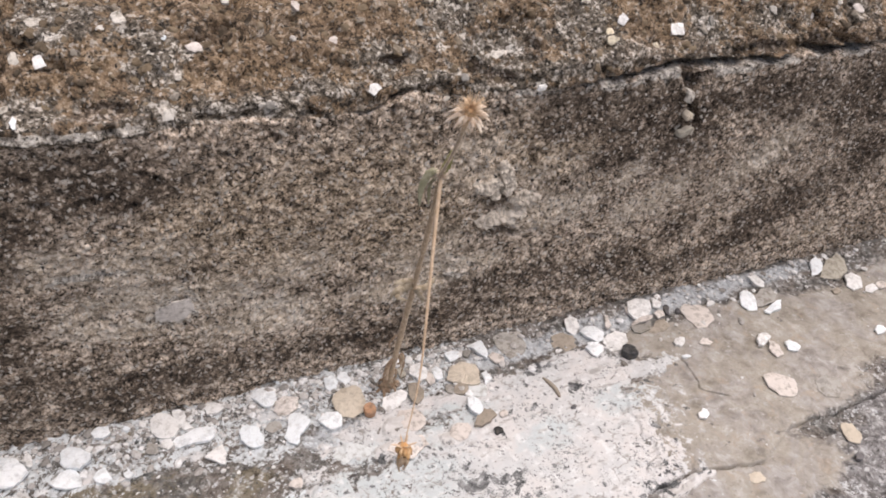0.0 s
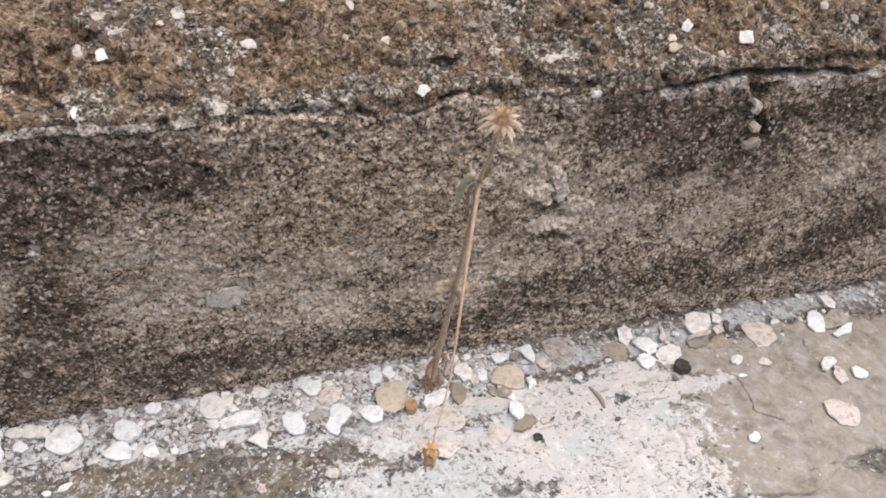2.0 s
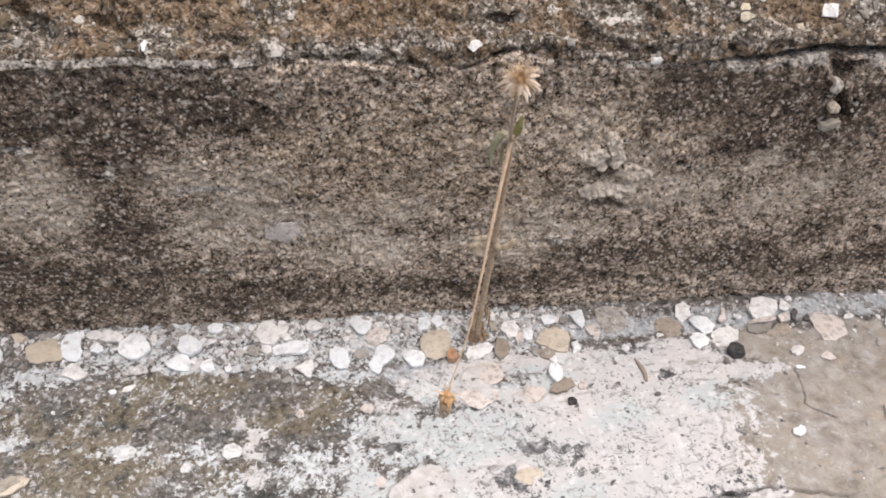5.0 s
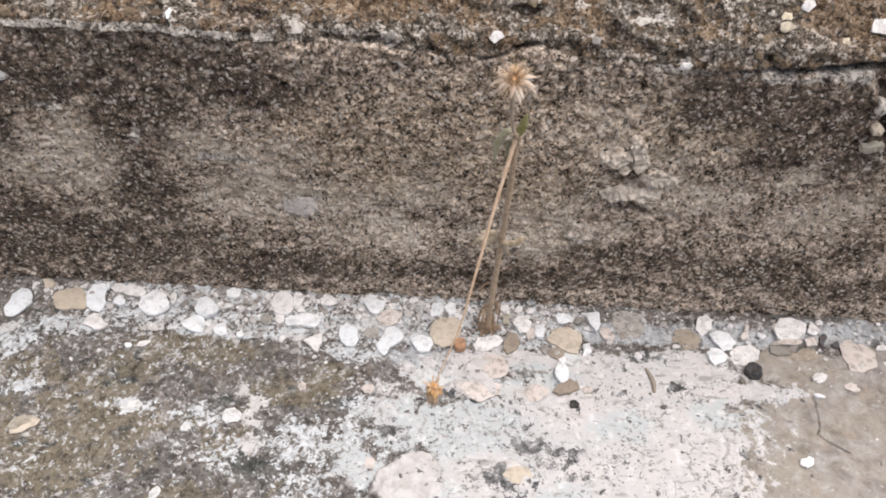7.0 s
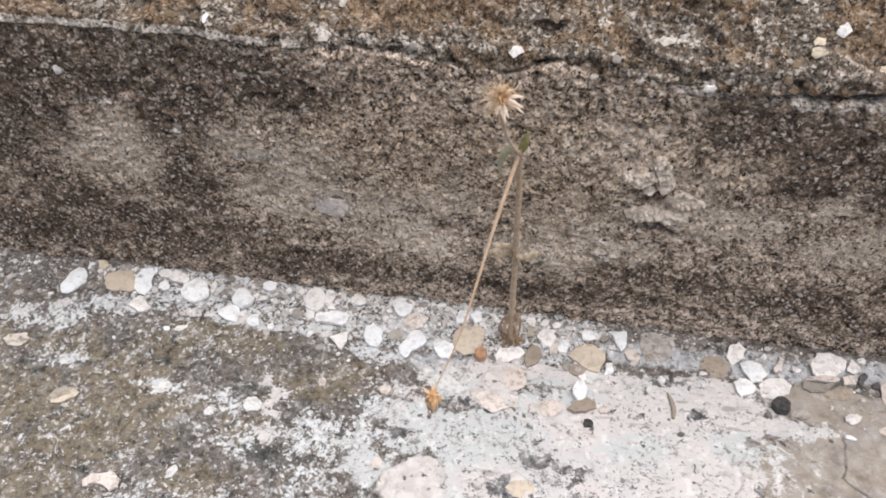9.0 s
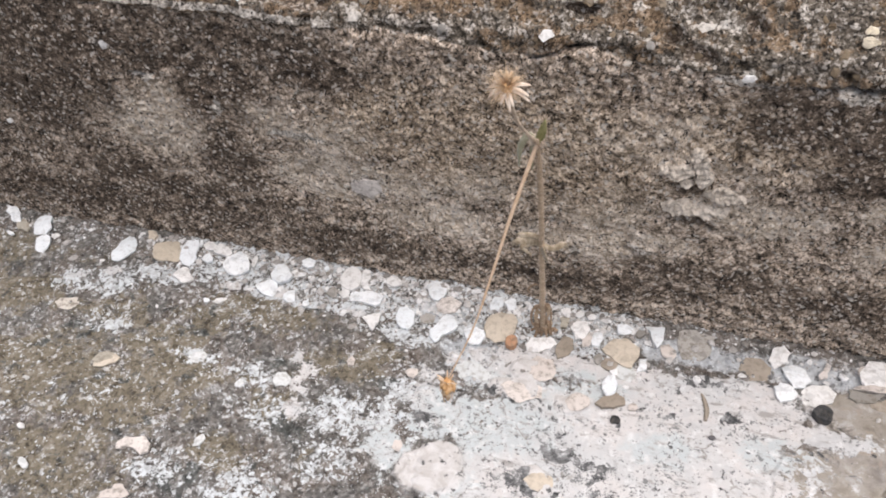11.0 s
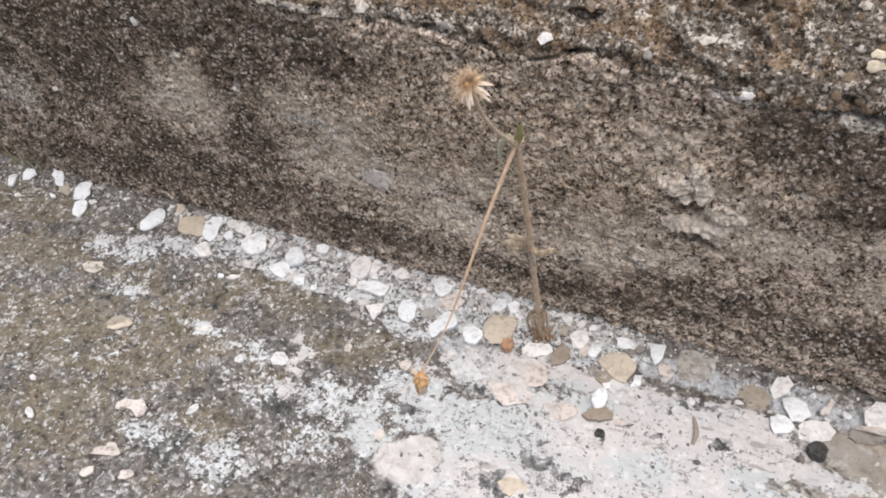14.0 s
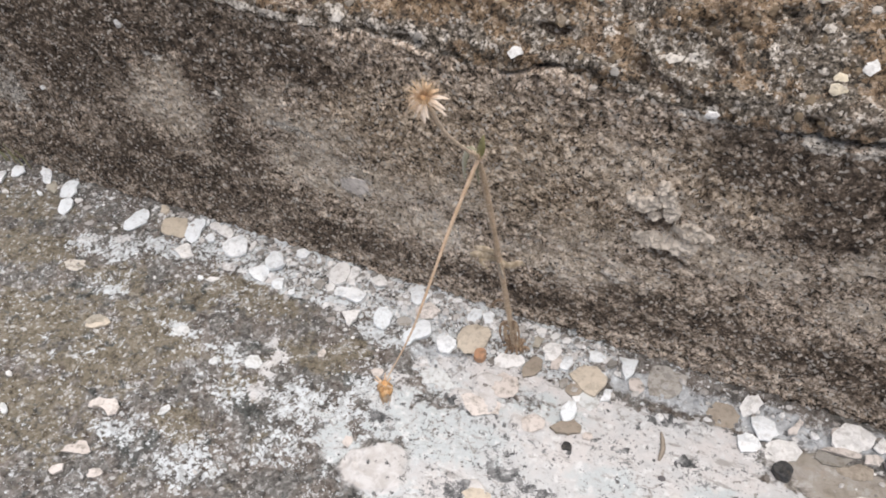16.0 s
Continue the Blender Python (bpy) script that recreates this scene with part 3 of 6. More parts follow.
def ground_field(x, y):
    """Height of the ground and the masks of what covers it."""
    near = step(0.55, 0.35, np.abs(x)) * step(0.45, 0.25, np.abs(y))
    wx, wy = x + 0.010 * fbm(x, y, 0.016, 11, 4), y + 0.008 * fbm(x, y, 0.016, 21, 4)
    lime, crust = blobs(wx, wy, LIME) * (0.74 + 0.26 * step(-0.015, 0.05, x)), blobs(wx, wy, CRUST)
    scales = blobs(wx, wy, SCALES)
    cut = line_distance(x + 0.0022 * fbm(x, y, 0.006, 31, 3), y + 0.0022 * fbm(x, y, 0.006, 35, 3), SPLIT_B)
    below = step(-0.0005, 0.0008, (np.interp(x, [p[0] for p in SPLIT_B], [p[1] for p in SPLIT_B]) - y) + 0.003 * fbm(x, y, 0.007, 38, 3)) * step(0.090, 0.105, x)
    below = below * near
    far = below * step(0.17, 0.25, x)
    crust = crust * (1 - far)
    fleck = np.maximum((0.86 - 0.12 * step(-0.05, -0.10, y)) * blobs(wx, wy, FLECK), 0.34 + 0.36 * fbm(x, y, 0.03, 15, 3) * near)
    fleck = np.where(x > 0.13, fleck * 0.4, np.maximum(fleck, (0.71 - 0.33 * step(-0.16, -0.20, x)) * step(-0.030, -0.018, y) * step(0.07, 0.05, x))) * near + 0.3 * (1 - near)
    pale = blobs(wx, wy, PALE)
    mud = np.maximum(blobs(wx, wy, MUD), far * 0.75)
    rough = 1 - 0.75 * np.maximum(step(0.42, 0.6, lime), step(0.42, 0.6, crust))
    height = 0.0022 * fbm(x, y, 0.05, 1, 3) + (0.0020 * fbm(x, y, 0.006, 3, 4, 0.6) + 0.0011 * fbm(x, y, 0.0022, 5, 2)) * rough
    d, who = lumps(x, y, 0.0034, 41)
    height = height + np.where(who > 0.62, 0.0011 * who * np.clip(1 - (d / 0.55) ** 2, 0, 1), 0) * rough
    height = height + 0.0007 * step(0.47, 0.53, lime + 0.35 * fbm(x, y, 0.004, 8, 3)) + 0.0010 * step(0.46, 0.54, crust + 0.1 * fbm(x, y, 0.004, 9, 3))
    height = height + 0.0013 * step(0.50, 0.53, scales + 0.12 * fbm(x, y, 0.004, 19, 3))
    height = height - 0.0012 * below - 0.0040 * np.clip(1 - cut / 0.0006, 0, 1) ** 0.7 * step(0.095, 0.105, x) * np.maximum(step(0.158, 0.153, x), step(0.179, 0.184, x))
    for split, deep in ((SPLIT_A[:3], 0.0022), (SPLIT_A[2:5], 0.0050), (SPLIT_C, 0.0028)):
        away = line_distance(x + 0.0034 * fbm(x, y, 0.006, 51, 4, 0.6), y + 0.0034 * fbm(x, y, 0.006, 55, 4, 0.6), split)
        height = height - deep * np.clip(1 - away / (0.00042 + 0.0005 * fbm(x, y, 0.009, 57, 2)), 0, 1) ** 0.7
    masks = dict(lime=np.maximum(lime * (1 - 0.9 * below), pale * 0.64), crust=crust, moss=np.maximum(blobs(wx, wy, MOSS) * 1.0, 0.22 * step(-0.02, -0.08, x) * near), fleck=fleck, spot=np.maximum(blobs(wx, wy, SPOT) * 0.86, 0.33 * (lime > 0.3)),
                 slate=blobs(wx, wy, SLATE), chalk=blobs(wx, wy, CHALK), scale=scales, mud=mud, algae=np.maximum(0.42 * step(0.0, -0.05, x) * near, 0.75 * blobs(wx, wy, ALGAE)))
    return height * near, masks


def ground_height(x, y):
    return float(ground_field(np.array([x]), np.array([y]))[0][0])


def denser(steps, low, high):
    """Halves the steps between low and high, where thin cracks run."""
    mids = (steps[:-1] + steps[1:]) / 2
    return np.sort(np.concatenate([steps, mids[(mids > low) & (mids < high)]]))


gx, gy = np.meshgrid(denser(spaced(-0.36, 0.36, 0.0007, 40), 0.085, 0.27), denser(spaced(-0.185, 0.012, 0.0007, 40), -0.112, -0.03))
gh, gmasks = ground_field(gx, gy)
ground = sheet("ground", np.stack([gx, gy, gh], -1), gmasks, GROUND)
tagged(ground, "weathered grey screed with flaking white limewash and brown crust", "ground", kind="structure")

# ---- the wall ----
PROFILE = np.array([(0.0085, -0.03), (0.0085, 0.0), (0.0075, 0.05), (0.0022, 0.10), (0.0008, 0.141), (0.0030, 0.1475), (0.0094, 0.152), (0.0165, 0.160),
                    (0.0265, 0.1685), (0.050, 0.175), (0.12, 0.180), (0.36, 0.182), (0.40, 0.178), (0.41, 0.10), (0.41, -0.03)])
ARC = np.concatenate([[0], np.cumsum(np.hypot(*np.diff(PROFILE, axis=0).T))])
LEDGE = [(-0.6, 0.142), (-0.113, 0.1432), (-0.0924, 0.1422), (-0.0721, 0.1420), (-0.0567, 0.1438), (-0.0412, 0.1428), (-0.0143, 0.1405), (0.0021, 0.1396), (0.013, 0.1432), (0.0234, 0.1456), (0.0310, 0.1432), (0.0420, 0.1420),
         (0.0557, 0.1410), (0.0753, 0.1392), (0.1085, 0.1398), (0.1382, 0.1430), (0.1676, 0.1405), (0.1986, 0.1400), (0.2106, 0.1430), (0.2323, 0.1385), (0.2518, 0.1410), (0.6, 0.139)]
# on the crumbling top: bare grey grit, pits with shade painted in, and white lichen
T_GREY = [(-0.0890, 0.1832, 0.016, 0.010, 0), (-0.0643, 0.1658, 0.008, 0.013, 0), (-0.0295, 0.1459, 0.016, 0.005, 0), (0.0159, 0.1582, 0.010, 0.006, 0), (0.0632, 0.1565, 0.016, 0.011, 0), (0.1549, 0.1543, 0.010, 0.010, 0),
          (0.0983, 0.1624, 0.011, 0.014, 0), (-0.0630, 0.1480, 0.012, 0.005, 0), (-0.104, 0.152, 0.014, 0.006, 0), (0.030, 0.1500, 0.014, 0.004, 0), (0.045, 0.175, 0.012, 0.012, 0), (0.19, 0.157, 0.014, 0.008, 0), (0.24, 0.158, 0.012, 0.007, 0),
          (-0.15, 0.155, 0.02, 0.008, 0), (0.085, 0.147, 0.02, 0.004, 0), (0.12, 0.149, 0.02, 0.004, 0), (-0.010, 0.150, 0.010, 0.004, 0)]
T_PIT = [(0.0558, 0.1469, 0.0045, 0.0030, 0), (0.0594, 0.1463, 0.004, 0.003, 0), (0.0738, 0.1577, 0.003, 0.004, 20), (0.2104, 0.1460, 0.005, 0.003, -40), (0.0170, 0.1582, 0.007, 0.0016, 8), (-0.0820, 0.1505, 0.010, 0.003, 0),
         (0.049, 0.1535, 0.003, 0.003, 0), (0.185, 0.1455, 0.010, 0.0022, 0)]
T_LIME = [(-0.0922, 0.1766, 0.0050, 0.0032, 0), (-0.0718, 0.1795, 0.0030, 0.0046, 0), (-0.0513, 0.1683, 0.0050, 0.0042, 0), (-0.0622, 0.1487, 0.0042, 0.0026, 0), (-0.0295, 0.1470, 0.0048, 0.0024, 0), (-0.021, 0.1480, 0.0028, 0.0030, 0), (-0.1070, 0.1500, 0.0030, 0.0040, 0),
          (0.0673, 0.1560, 0.0050, 0.0032, 0), (0.1549, 0.1580, 0.0020, 0.0040, 0), (-0.045, 0.1480, 0.007, 0.0020, 0), (0.0370, 0.1600, 0.004, 0.002, 0), (0.088, 0.1640, 0.004, 0.004, 0), (0.0730, 0.1425, 0.004, 0.0016, 0)]
CLEFT = [(0.1437, 0.1424), (0.1460, 0.136), (0.1491, 0.1299), (0.1505, 0.125), (0.1529, 0.1212), (0.158, 0.1119)]
W_PALE = [(-0.078, 0.090, 0.020, 0.009, 0), (-0.165, 0.088, 0.016, 0.012, 0), (-0.060, 0.066, 0.022, 0.012, 0), (-0.105, 0.060, 0.010, 0.010, 0), (-0.110, 0.098, 0.012, 0.008, 0), (-0.02, 0.075, 0.02, 0.012, 0), (0.150, 0.070, 0.020, 0.010, 30), (-0.088, 0.053, 0.012, 0.007, 0), (-0.171, 0.078, 0.024, 0.015, 0), (-0.157, 0.100, 0.010, 0.009, 0), (-0.095, 0.086, 0.022, 0.005, 0), (-0.072, 0.0585, 0.011, 0.008, 15), (-0.09, 0.070, 0.014, 0.008, 0), (-0.04, 0.045, 0.03, 0.010, 0),
          (0.060, 0.108, 0.040, 0.014, 0), (0.206, 0.084, 0.028, 0.011, 35), (0.133, 0.090, 0.007, 0.012, -20), (0.055, 0.054, 0.016, 0.005, 0), (0.03, 0.045, 0.03, 0.01, 0), (0.09, 0.075, 0.024, 0.012, 0),
          (0.03, 0.070, 0.022, 0.016, 0), (0.272, 0.022, 0.016, 0.007, 10)]
W_DARK = [(-0.245, 0.118, 0.035, 0.020, 0), (0.071, 0.0690, 0.010, 0.0026, 0), (0.0655, 0.0880, 0.0040, 0.0022, 0), (0.055, 0.021, 0.035, 0.007, 0), (-0.136, 0.062, 0.014, 0.020, 15), (-0.125, 0.112, 0.018, 0.012, 0), (-0.139, 0.1025, 0.012, 0.011, 0), (-0.188, 0.036, 0.042, 0.013, 0), (-0.105, 0.1325, 0.040, 0.007, 0), (-0.190, 0.108, 0.009, 0.020, 0), (-0.205, 0.126, 0.06, 0.017, 0), (0.135, 0.030, 0.03, 0.010, 0), (-0.15, 0.122, 0.03, 0.010, 0), 
          (-0.233, 0.090, 0.026, 0.026, 0), (-0.235, 0.022, 0.050, 0.014, 0), (-0.090, 0.019, 0.032, 0.010, 0), (-0.165, 0.021, 0.040, 0.011, 0), (0.125, 0.122, 0.034, 0.014, 0), (0.118, 0.104, 0.016, 0.010, 0),
          (0.098, 0.132, 0.020, 0.006, 0), (0.150, 0.106, 0.009, 0.016, -25), (0.159, 0.112, 0.013, 0.018, -20), (0.172, 0.044, 0.011, 0.006, 25), (0.232, 0.045, 0.036, 0.012, 22),
          (0.222, 0.118, 0.016, 0.012, 0), (0.265, 0.110, 0.030, 0.022, 0), (0.130, 0.118, 0.030, 0.012, 0), (0.200, 0.122, 0.024, 0.012, 0), (0.185, 0.122, 0.025, 0.008, 0), (0.01, 0.018, 0.05, 0.007, 0), (0.20, 0.026, 0.05, 0.006, 10), (0.075, 0.036, 0.040, 0.006, 0), 
          (-0.090, 0.123, 0.030, 0.011, 0), (-0.168, 0.120, 0.030, 0.012, 0), (-0.215, 0.108, 0.022, 0.020, 0), (0.096, 0.121, 0.018, 0.008, 0), (-0.285, 0.100, 0.02, 0.03, 0), (0.28, 0.075, 0.02, 0.02, 0)]
W_BROWN = [(0.0, 0.105, 0.06, 0.03, 0), (-0.05, 0.105, 0.04, 0.022, 0), (-0.037, 0.089, 0.036, 0.020, 0), (0.09, 0.115, 0.05, 0.02, 0), (0.02, 0.085, 0.04, 0.025, 0), (0.273, 0.021, 0.018, 0.007, 10)]
W_LIME = [(0.1385, 0.1395, 0.009, 0.0026, 8), (0.164, 0.1375, 0.008, 0.0032, 0), (-0.2860, 0.060, 0.014, 0.016, 20), (-0.300, 0.070, 0.012, 0.016, 0), (-0.1335, 0.0960, 0.0036, 0.003, 0), (-0.1773, 0.1240, 0.006, 0.0020, -30), (-0.1636, 0.1091, 0.005, 0.002, 0), (0.178, 0.1370, 0.012, 0.0024, 5), (0.122, 0.1385, 0.014, 0.0020, 8),
          (0.197, 0.1370, 0.010, 0.0020, 0), (-0.072, 0.0585, 0.0105, 0.0078, 20), (0.158, 0.1385, 0.006, 0.0028, 0), (0.240, 0.1370, 0.008, 0.002, 0), (0.108, 0.1378, 0.010, 0.002, 0), (0.023, 0.040, 0.004, 0.002, 0), (0.05, 0.046, 0.008, 0.002, 0),
          (-0.1087, 0.0356, 0.0036, 0.0026, 0), (-0.098, 0.0865, 0.012, 0.0022, 0), (0.072, 0.139, 0.012, 0.0016, 0)]
SCAB = [(0.0578, 0.0973, 0.0060, 0.0034, 0), (0.0653, 0.1028, 0.0027, 0.0054, 25), (0.0679, 0.0947, 0.0027, 0.0048, 0), (0.0767, 0.0866, 0.0074, 0.0034, -8), (0.0602, 0.0778, 0.0056, 0.0030, 5), (0.0712, 0.0773, 0.0078, 0.0029, 0), (0.0618, 0.0916, 0.0026, 0.0020, 0)]


def wall_field(x, s):
    """How far the wall stands out at x and the arc length s, and the masks of its stains and painted pit shade."""
    z = np.interp(s, ARC, PROFILE[:, 1])
    z = np.where(s > ARC[5], PROFILE[5, 1] + (s - ARC[5]), z)
    near = step(0.60, 0.40, np.abs(x)) * step(ARC[11], ARC[9], s)
    wx, wz = x + 0.008 * fbm(x, z, 0.012, 61, 4), z + 0.008 * fbm(x, z, 0.012, 66, 4)
    vx, vz = x + 0.004 * fbm(x, z, 0.006, 62, 4), z + 0.004 * fbm(x, z, 0.006, 67, 4)
    ledge = np.interp(x, [p[0] for p in LEDGE], [p[1] for p in LEDGE]) + (0.0030 - 0.0017 * step(-0.04, -0.07, x)) * fbm(x, z, 0.010, 71, 4)
    over = z - ledge
    top = step(-0.0006, 0.0010, over)
    wide = np.interp(x, [-0.004, 0.004, 0.018, 0.028, 0.032, 0.085, 0.10, 0.12, 0.21, 0.25, 0.5], [0.0, 0.3, 0.42, 0.12, 0.0, 0.0, 0.45, 0.9, 0.95, 1.1, 0.8])
    gap = np.clip(1 - np.abs(over) / (0.0021 * wide * (1 + 1.5 * fbm(x, z, 0.010, 75, 3)) + 0.0002), 0, 1) ** 0.6
    out = 0.0040 * fbm(x, z, 0.06, 2, 3) + 0.0016 * fbm(x, z, 0.008, 4, 3)
    d, who = lumps(x, z, 0.0024, 43)
    grit = (0.0016 * fbm(x, z, 0.0032, 6, 2) + np.where(who > 0.4, 0.0011 * who * np.clip(1 - (d / 0.6) ** 2, 0, 1), 0)) * (1 - top)
    pits = np.clip(fbm(x, z, 0.005, 81, 3) - 0.16, 0, 1) * 0.016
    d2, who2 = lumps(x + 0.002 * fbm(x, z, 0.006, 85, 2), z, 0.0052, 47)
    coarse = (0.0016 * np.sqrt(np.clip(1 - (d2 / 0.75) ** 2, 0, 1)) * who2 + 0.0060 * fbm(x, z, 0.010, 87, 5, 0.60) - 0.026 * np.clip(fbm(x, z, 0.008, 89, 4) - 0.12, 0, 1) - 0.0003) * top
    pit = step(0.35, 0.75, blobs(vx, vz, T_PIT))
    ux, uz = x + 0.0034 * fbm(x, z, 0.0045, 63, 4, 0.6), z + 0.0034 * fbm(x, z, 0.0045, 68, 4, 0.6)
    scab = step(0.46, 0.54, blobs(ux, uz, SCAB))
    lime = np.maximum(blobs(vx, vz, W_LIME), 0.45 * scab)
    hollow = blobs(vx, vz, [(0.0661, 0.0905, 0.006, 0.0026, -10), (0.0650, 0.0700, 0.011, 0.0030, 0), (0.0850, 0.0800, 0.005, 0.003, 0), (0.0660, 0.0825, 0.005, 0.002, 0)]) * 0.0013 * (1 - scab)
    split = np.clip(1 - line_distance(x + 0.0016 * fbm(x, z, 0.006, 91, 3), z, CLEFT) / (0.0021 + 0.0018 * step(0.126, 0.136, z)), 0, 1) ** 0.6
    split = np.maximum(split, np.clip(1 - line_distance(x + 0.002 * fbm(x, z, 0.006, 92, 3), z, [(0.213, 0.157), (0.222, 0.148), (0.236, 0.1405)]) / 0.0032, 0, 1) ** 0.6)
    notch = blobs(vx, vz, [(0.1515, 0.1335, 0.0042, 0.0045, -20)])
    out = out + grit - pits * (1 - top) + coarse - hollow - 0.0100 * gap * np.minimum(wide, 1) - 0.0065 * split - 0.0090 * step(0.40, 0.7, notch) - 0.0032 * pit + (0.0002 + 0.0010 * step(0.08, 0.11, x) + 0.0026 * step(-0.060, -0.080, x) * step(0.012, 0.003, over)) * top
    light = blobs(wx, wz, W_PALE)
    veil = 0.52 * step(-0.070, -0.120, x) * np.clip(1 - 1.7 * light, 0, 1)
    bare = np.clip(0.95 * blobs(wx, wz, T_GREY) + 0.55 * fbm(x, z, 0.022, 96, 4) + 0.30 * step(0.007, 0.001, over), 0, 1)
    # dark stains on the face; on the top, uneven darkening and shade painted into the pits
    stain_and_shade = np.maximum(np.maximum(blobs(wx, wz, W_DARK), veil) * (1 - top), (0.10 + 0.75 * fbm(x, z, 0.009, 95, 4) + 0.24 * step(0.08, 0.14, x) * step(0.020, 0.004, over) + 0.8 * pit) * top)
    rim = 0.78 * step(0.0019, 0.0006, np.abs(over - 0.0021)) * step(-0.060, -0.078, x)
    lip = (0.46 + 0.5 * fbm(x, z, 0.012, 103, 3)) * step(-0.0062, -0.0040, over) * step(0.0004, -0.0012, over) * np.interp(x, [0.05, 0.075, 0.10, 0.20, 0.24, 0.30], [0.0, 0.7, 1.0, 1.0, 0.7, 0.4])
    crest = (0.10 * bare + 0.34 * fbm(x, z, 0.007, 99, 5)) * top + np.maximum(0.66 * blobs(vx, vz, T_LIME) * top, rim)
    masks = dict(pale=(light + 0.40 * fbm(x, z, 0.016, 94, 3)) * (1 - top), dark=stain_and_shade + 0.42 * fbm(x, z, 0.020, 93, 3) * (1 - top), brown=blobs(wx, wz, W_BROWN) * 0.8 * (1 - top), crown=top, low=step(0.075, 0.035, z), ochre=top * np.clip(0.86 - 0.85 * bare + 0.35 * fbm(x, z, 0.012, 97, 4), 0, 1),
                 lime=np.maximum(np.maximum(lime, lip) * (0.88 + 1.4 * fbm(x, z, 0.004, 98, 3)), crest))
    return out * near, masks


def wall_place(x, s, out):
    """The point at x and the arc length s of the wall's profile, out metres off it, and the way out."""
    y, z = np.interp(s, ARC, PROFILE[:, 0]), np.interp(s, ARC, PROFILE[:, 1])
    dy = np.interp(s + 0.004, ARC, PROFILE[:, 0]) - np.interp(s - 0.004, ARC, PROFILE[:, 0])
    dz = np.interp(s + 0.004, ARC, PROFILE[:, 1]) - np.interp(s - 0.004, ARC, PROFILE[:, 1])
    size = np.hypot(dy, dz) + 1e-9
    ny, nz = -dz / size, dy / size
    return np.stack([x, y + out * ny, z + out * nz], -1), np.stack([0 * x, ny, nz], -1)


fine_s = np.arange(0.024, 0.245, 0.0006)
rest_s = [0.26, 0.28, 0.31, 0.36, 0.42] + list(ARC[11:])
wx_, ws_ = np.meshgrid(spaced(-0.36, 0.36, 0.0006, 6), np.concatenate([[0.0, 0.012], fine_s, rest_s]))
w_out, w_masks = wall_field(wx_, ws_)
wall = sheet("wall_north", wall_place(wx_, ws_, w_out)[0], w_masks, WALL)
tagged(wall, "low rough concrete kerb wall, stained dark, with crumbling pebbly top", "wall", kind="structure")


# ---- loose stones ----
def uneven_outline(length, width, corners, seed):
    """Corners of a blunt uneven polygon of that size."""
    r = random.Random(seed)
    start = r.uniform(0, 6.28)
    pts = []
    for k in range(corners):
        a, far = start + 6.2832 * (k + r.uniform(-0.26, 0.26)) / corners, r.uniform(0.84, 1.1)
        pts.append((math.cos(a) * far, math.sin(a) * far))
    ext = [max(abs(p[k]) for p in pts) for k in (0, 1)]
    return [(x / ext[0] * length / 2, y / ext[1] * width / 2) for x, y in pts]


def broken(corners, r, rounds=3, much=0.13):
    """A polygon whose sides are broken again and again, as stone breaks."""
    for k in range(rounds):
        finer = []
        for p, q in zip(corners, corners[1:] + corners[:1]):
            d = (q[0] - p[0], q[1] - p[1])
            f, off = r.uniform(0.36, 0.64), r.uniform(-much, much * 1.15)
            finer += [p, (p[0] + d[0] * f + d[1] * off, p[1] + d[1] * f - d[0] * off)]
        corners = finer
        much *= 0.85
    return corners


def chip_mesh(corners, thick, seed, lift=0.10):
    """A flat broken chip on an outline: fractured rim, undercut below, chipped edges and a faceted top."""
    r = random.Random(seed)
    size = max(math.hypot(*p) for p in corners)
    around = sum((q[0] - p[0]) * (q[1] + p[1]) for p, q in zip(corners, corners[1:] + corners[:1]))
    if around > 0:
        corners = corners[::-1]
    outline = broken(list(corners), r, 3 if len(corners) < 7 else 2, 0.10)
    rim = len(outline)
    bm = bmesh.new()
    tilt_x, tilt_y = r.uniform(-lift, lift), r.uniform(-lift, lift)
    facets = []
    for _ in range(3):
        a = r.uniform(0, 6.2832)
        facets.append((math.cos(a), math.sin(a), r.uniform(0.15, 0.55) * size, r.uniform(0.12, 0.34)))
    rings = []
    for scale, level in ((0.78, 0.0), (0.93, 0.28), (1.0, 0.70), (0.985, 0.98), (0.90, 1.0), (0.62, 1.03), (0.30, 1.04)):
        ring = []
        for x, y in outline:
            fray = scale + (r.uniform(-0.014, 0.014) if level else 0)
            px, py, z = x * fray, y * fray, level * thick
            if level > 0.6:
                z += px * tilt_x + py * tilt_y + r.uniform(-0.045, 0.045) * thick
                fall = max(max(0.0, px * c + py * s - off) * slope for c, s, off, slope in facets)
                z = max(z - fall, level * 0.42 * thick)
            ring.append(bm.verts.new((px, py, z)))
        rings.append(ring)
    for low, high in zip(rings, rings[1:]):
        for k in range(rim):
            bm.faces.new((low[k], low[(k + 1) % rim], high[(k + 1) % rim], high[k]))
    middle = bm.verts.new((0, 0, thick * 1.06))
    for k in range(rim):
        bm.faces.new((rings[-1][k], rings[-1][(k + 1) % rim], middle))
    bm.faces.new(rings[0][::-1])
    return bm


WORDS = {"ash": "ash grey flake of mortar", "chalk": "thin flake of chalky limewash", "white": "white limestone chip", "cream": "cream limestone chip", "pink": "pinkish flake of old mortar", "tan": "tan flat stone chip", "brown": "dull brown flat pebble",
         "olive": "olive grey stone chip", "grey": "grey flake of mortar", "slate": "dark slate grey stone chip", "rust": "small orange brick crumb", "black": "rough black pebble"}
SHAPES = {3: "three-cornered", 4: "four-sided", 5: "angular", 6: "broken", 7: "uneven", 8: "blunt", 9: "rounded", 10: "lumpy"}
count = 0


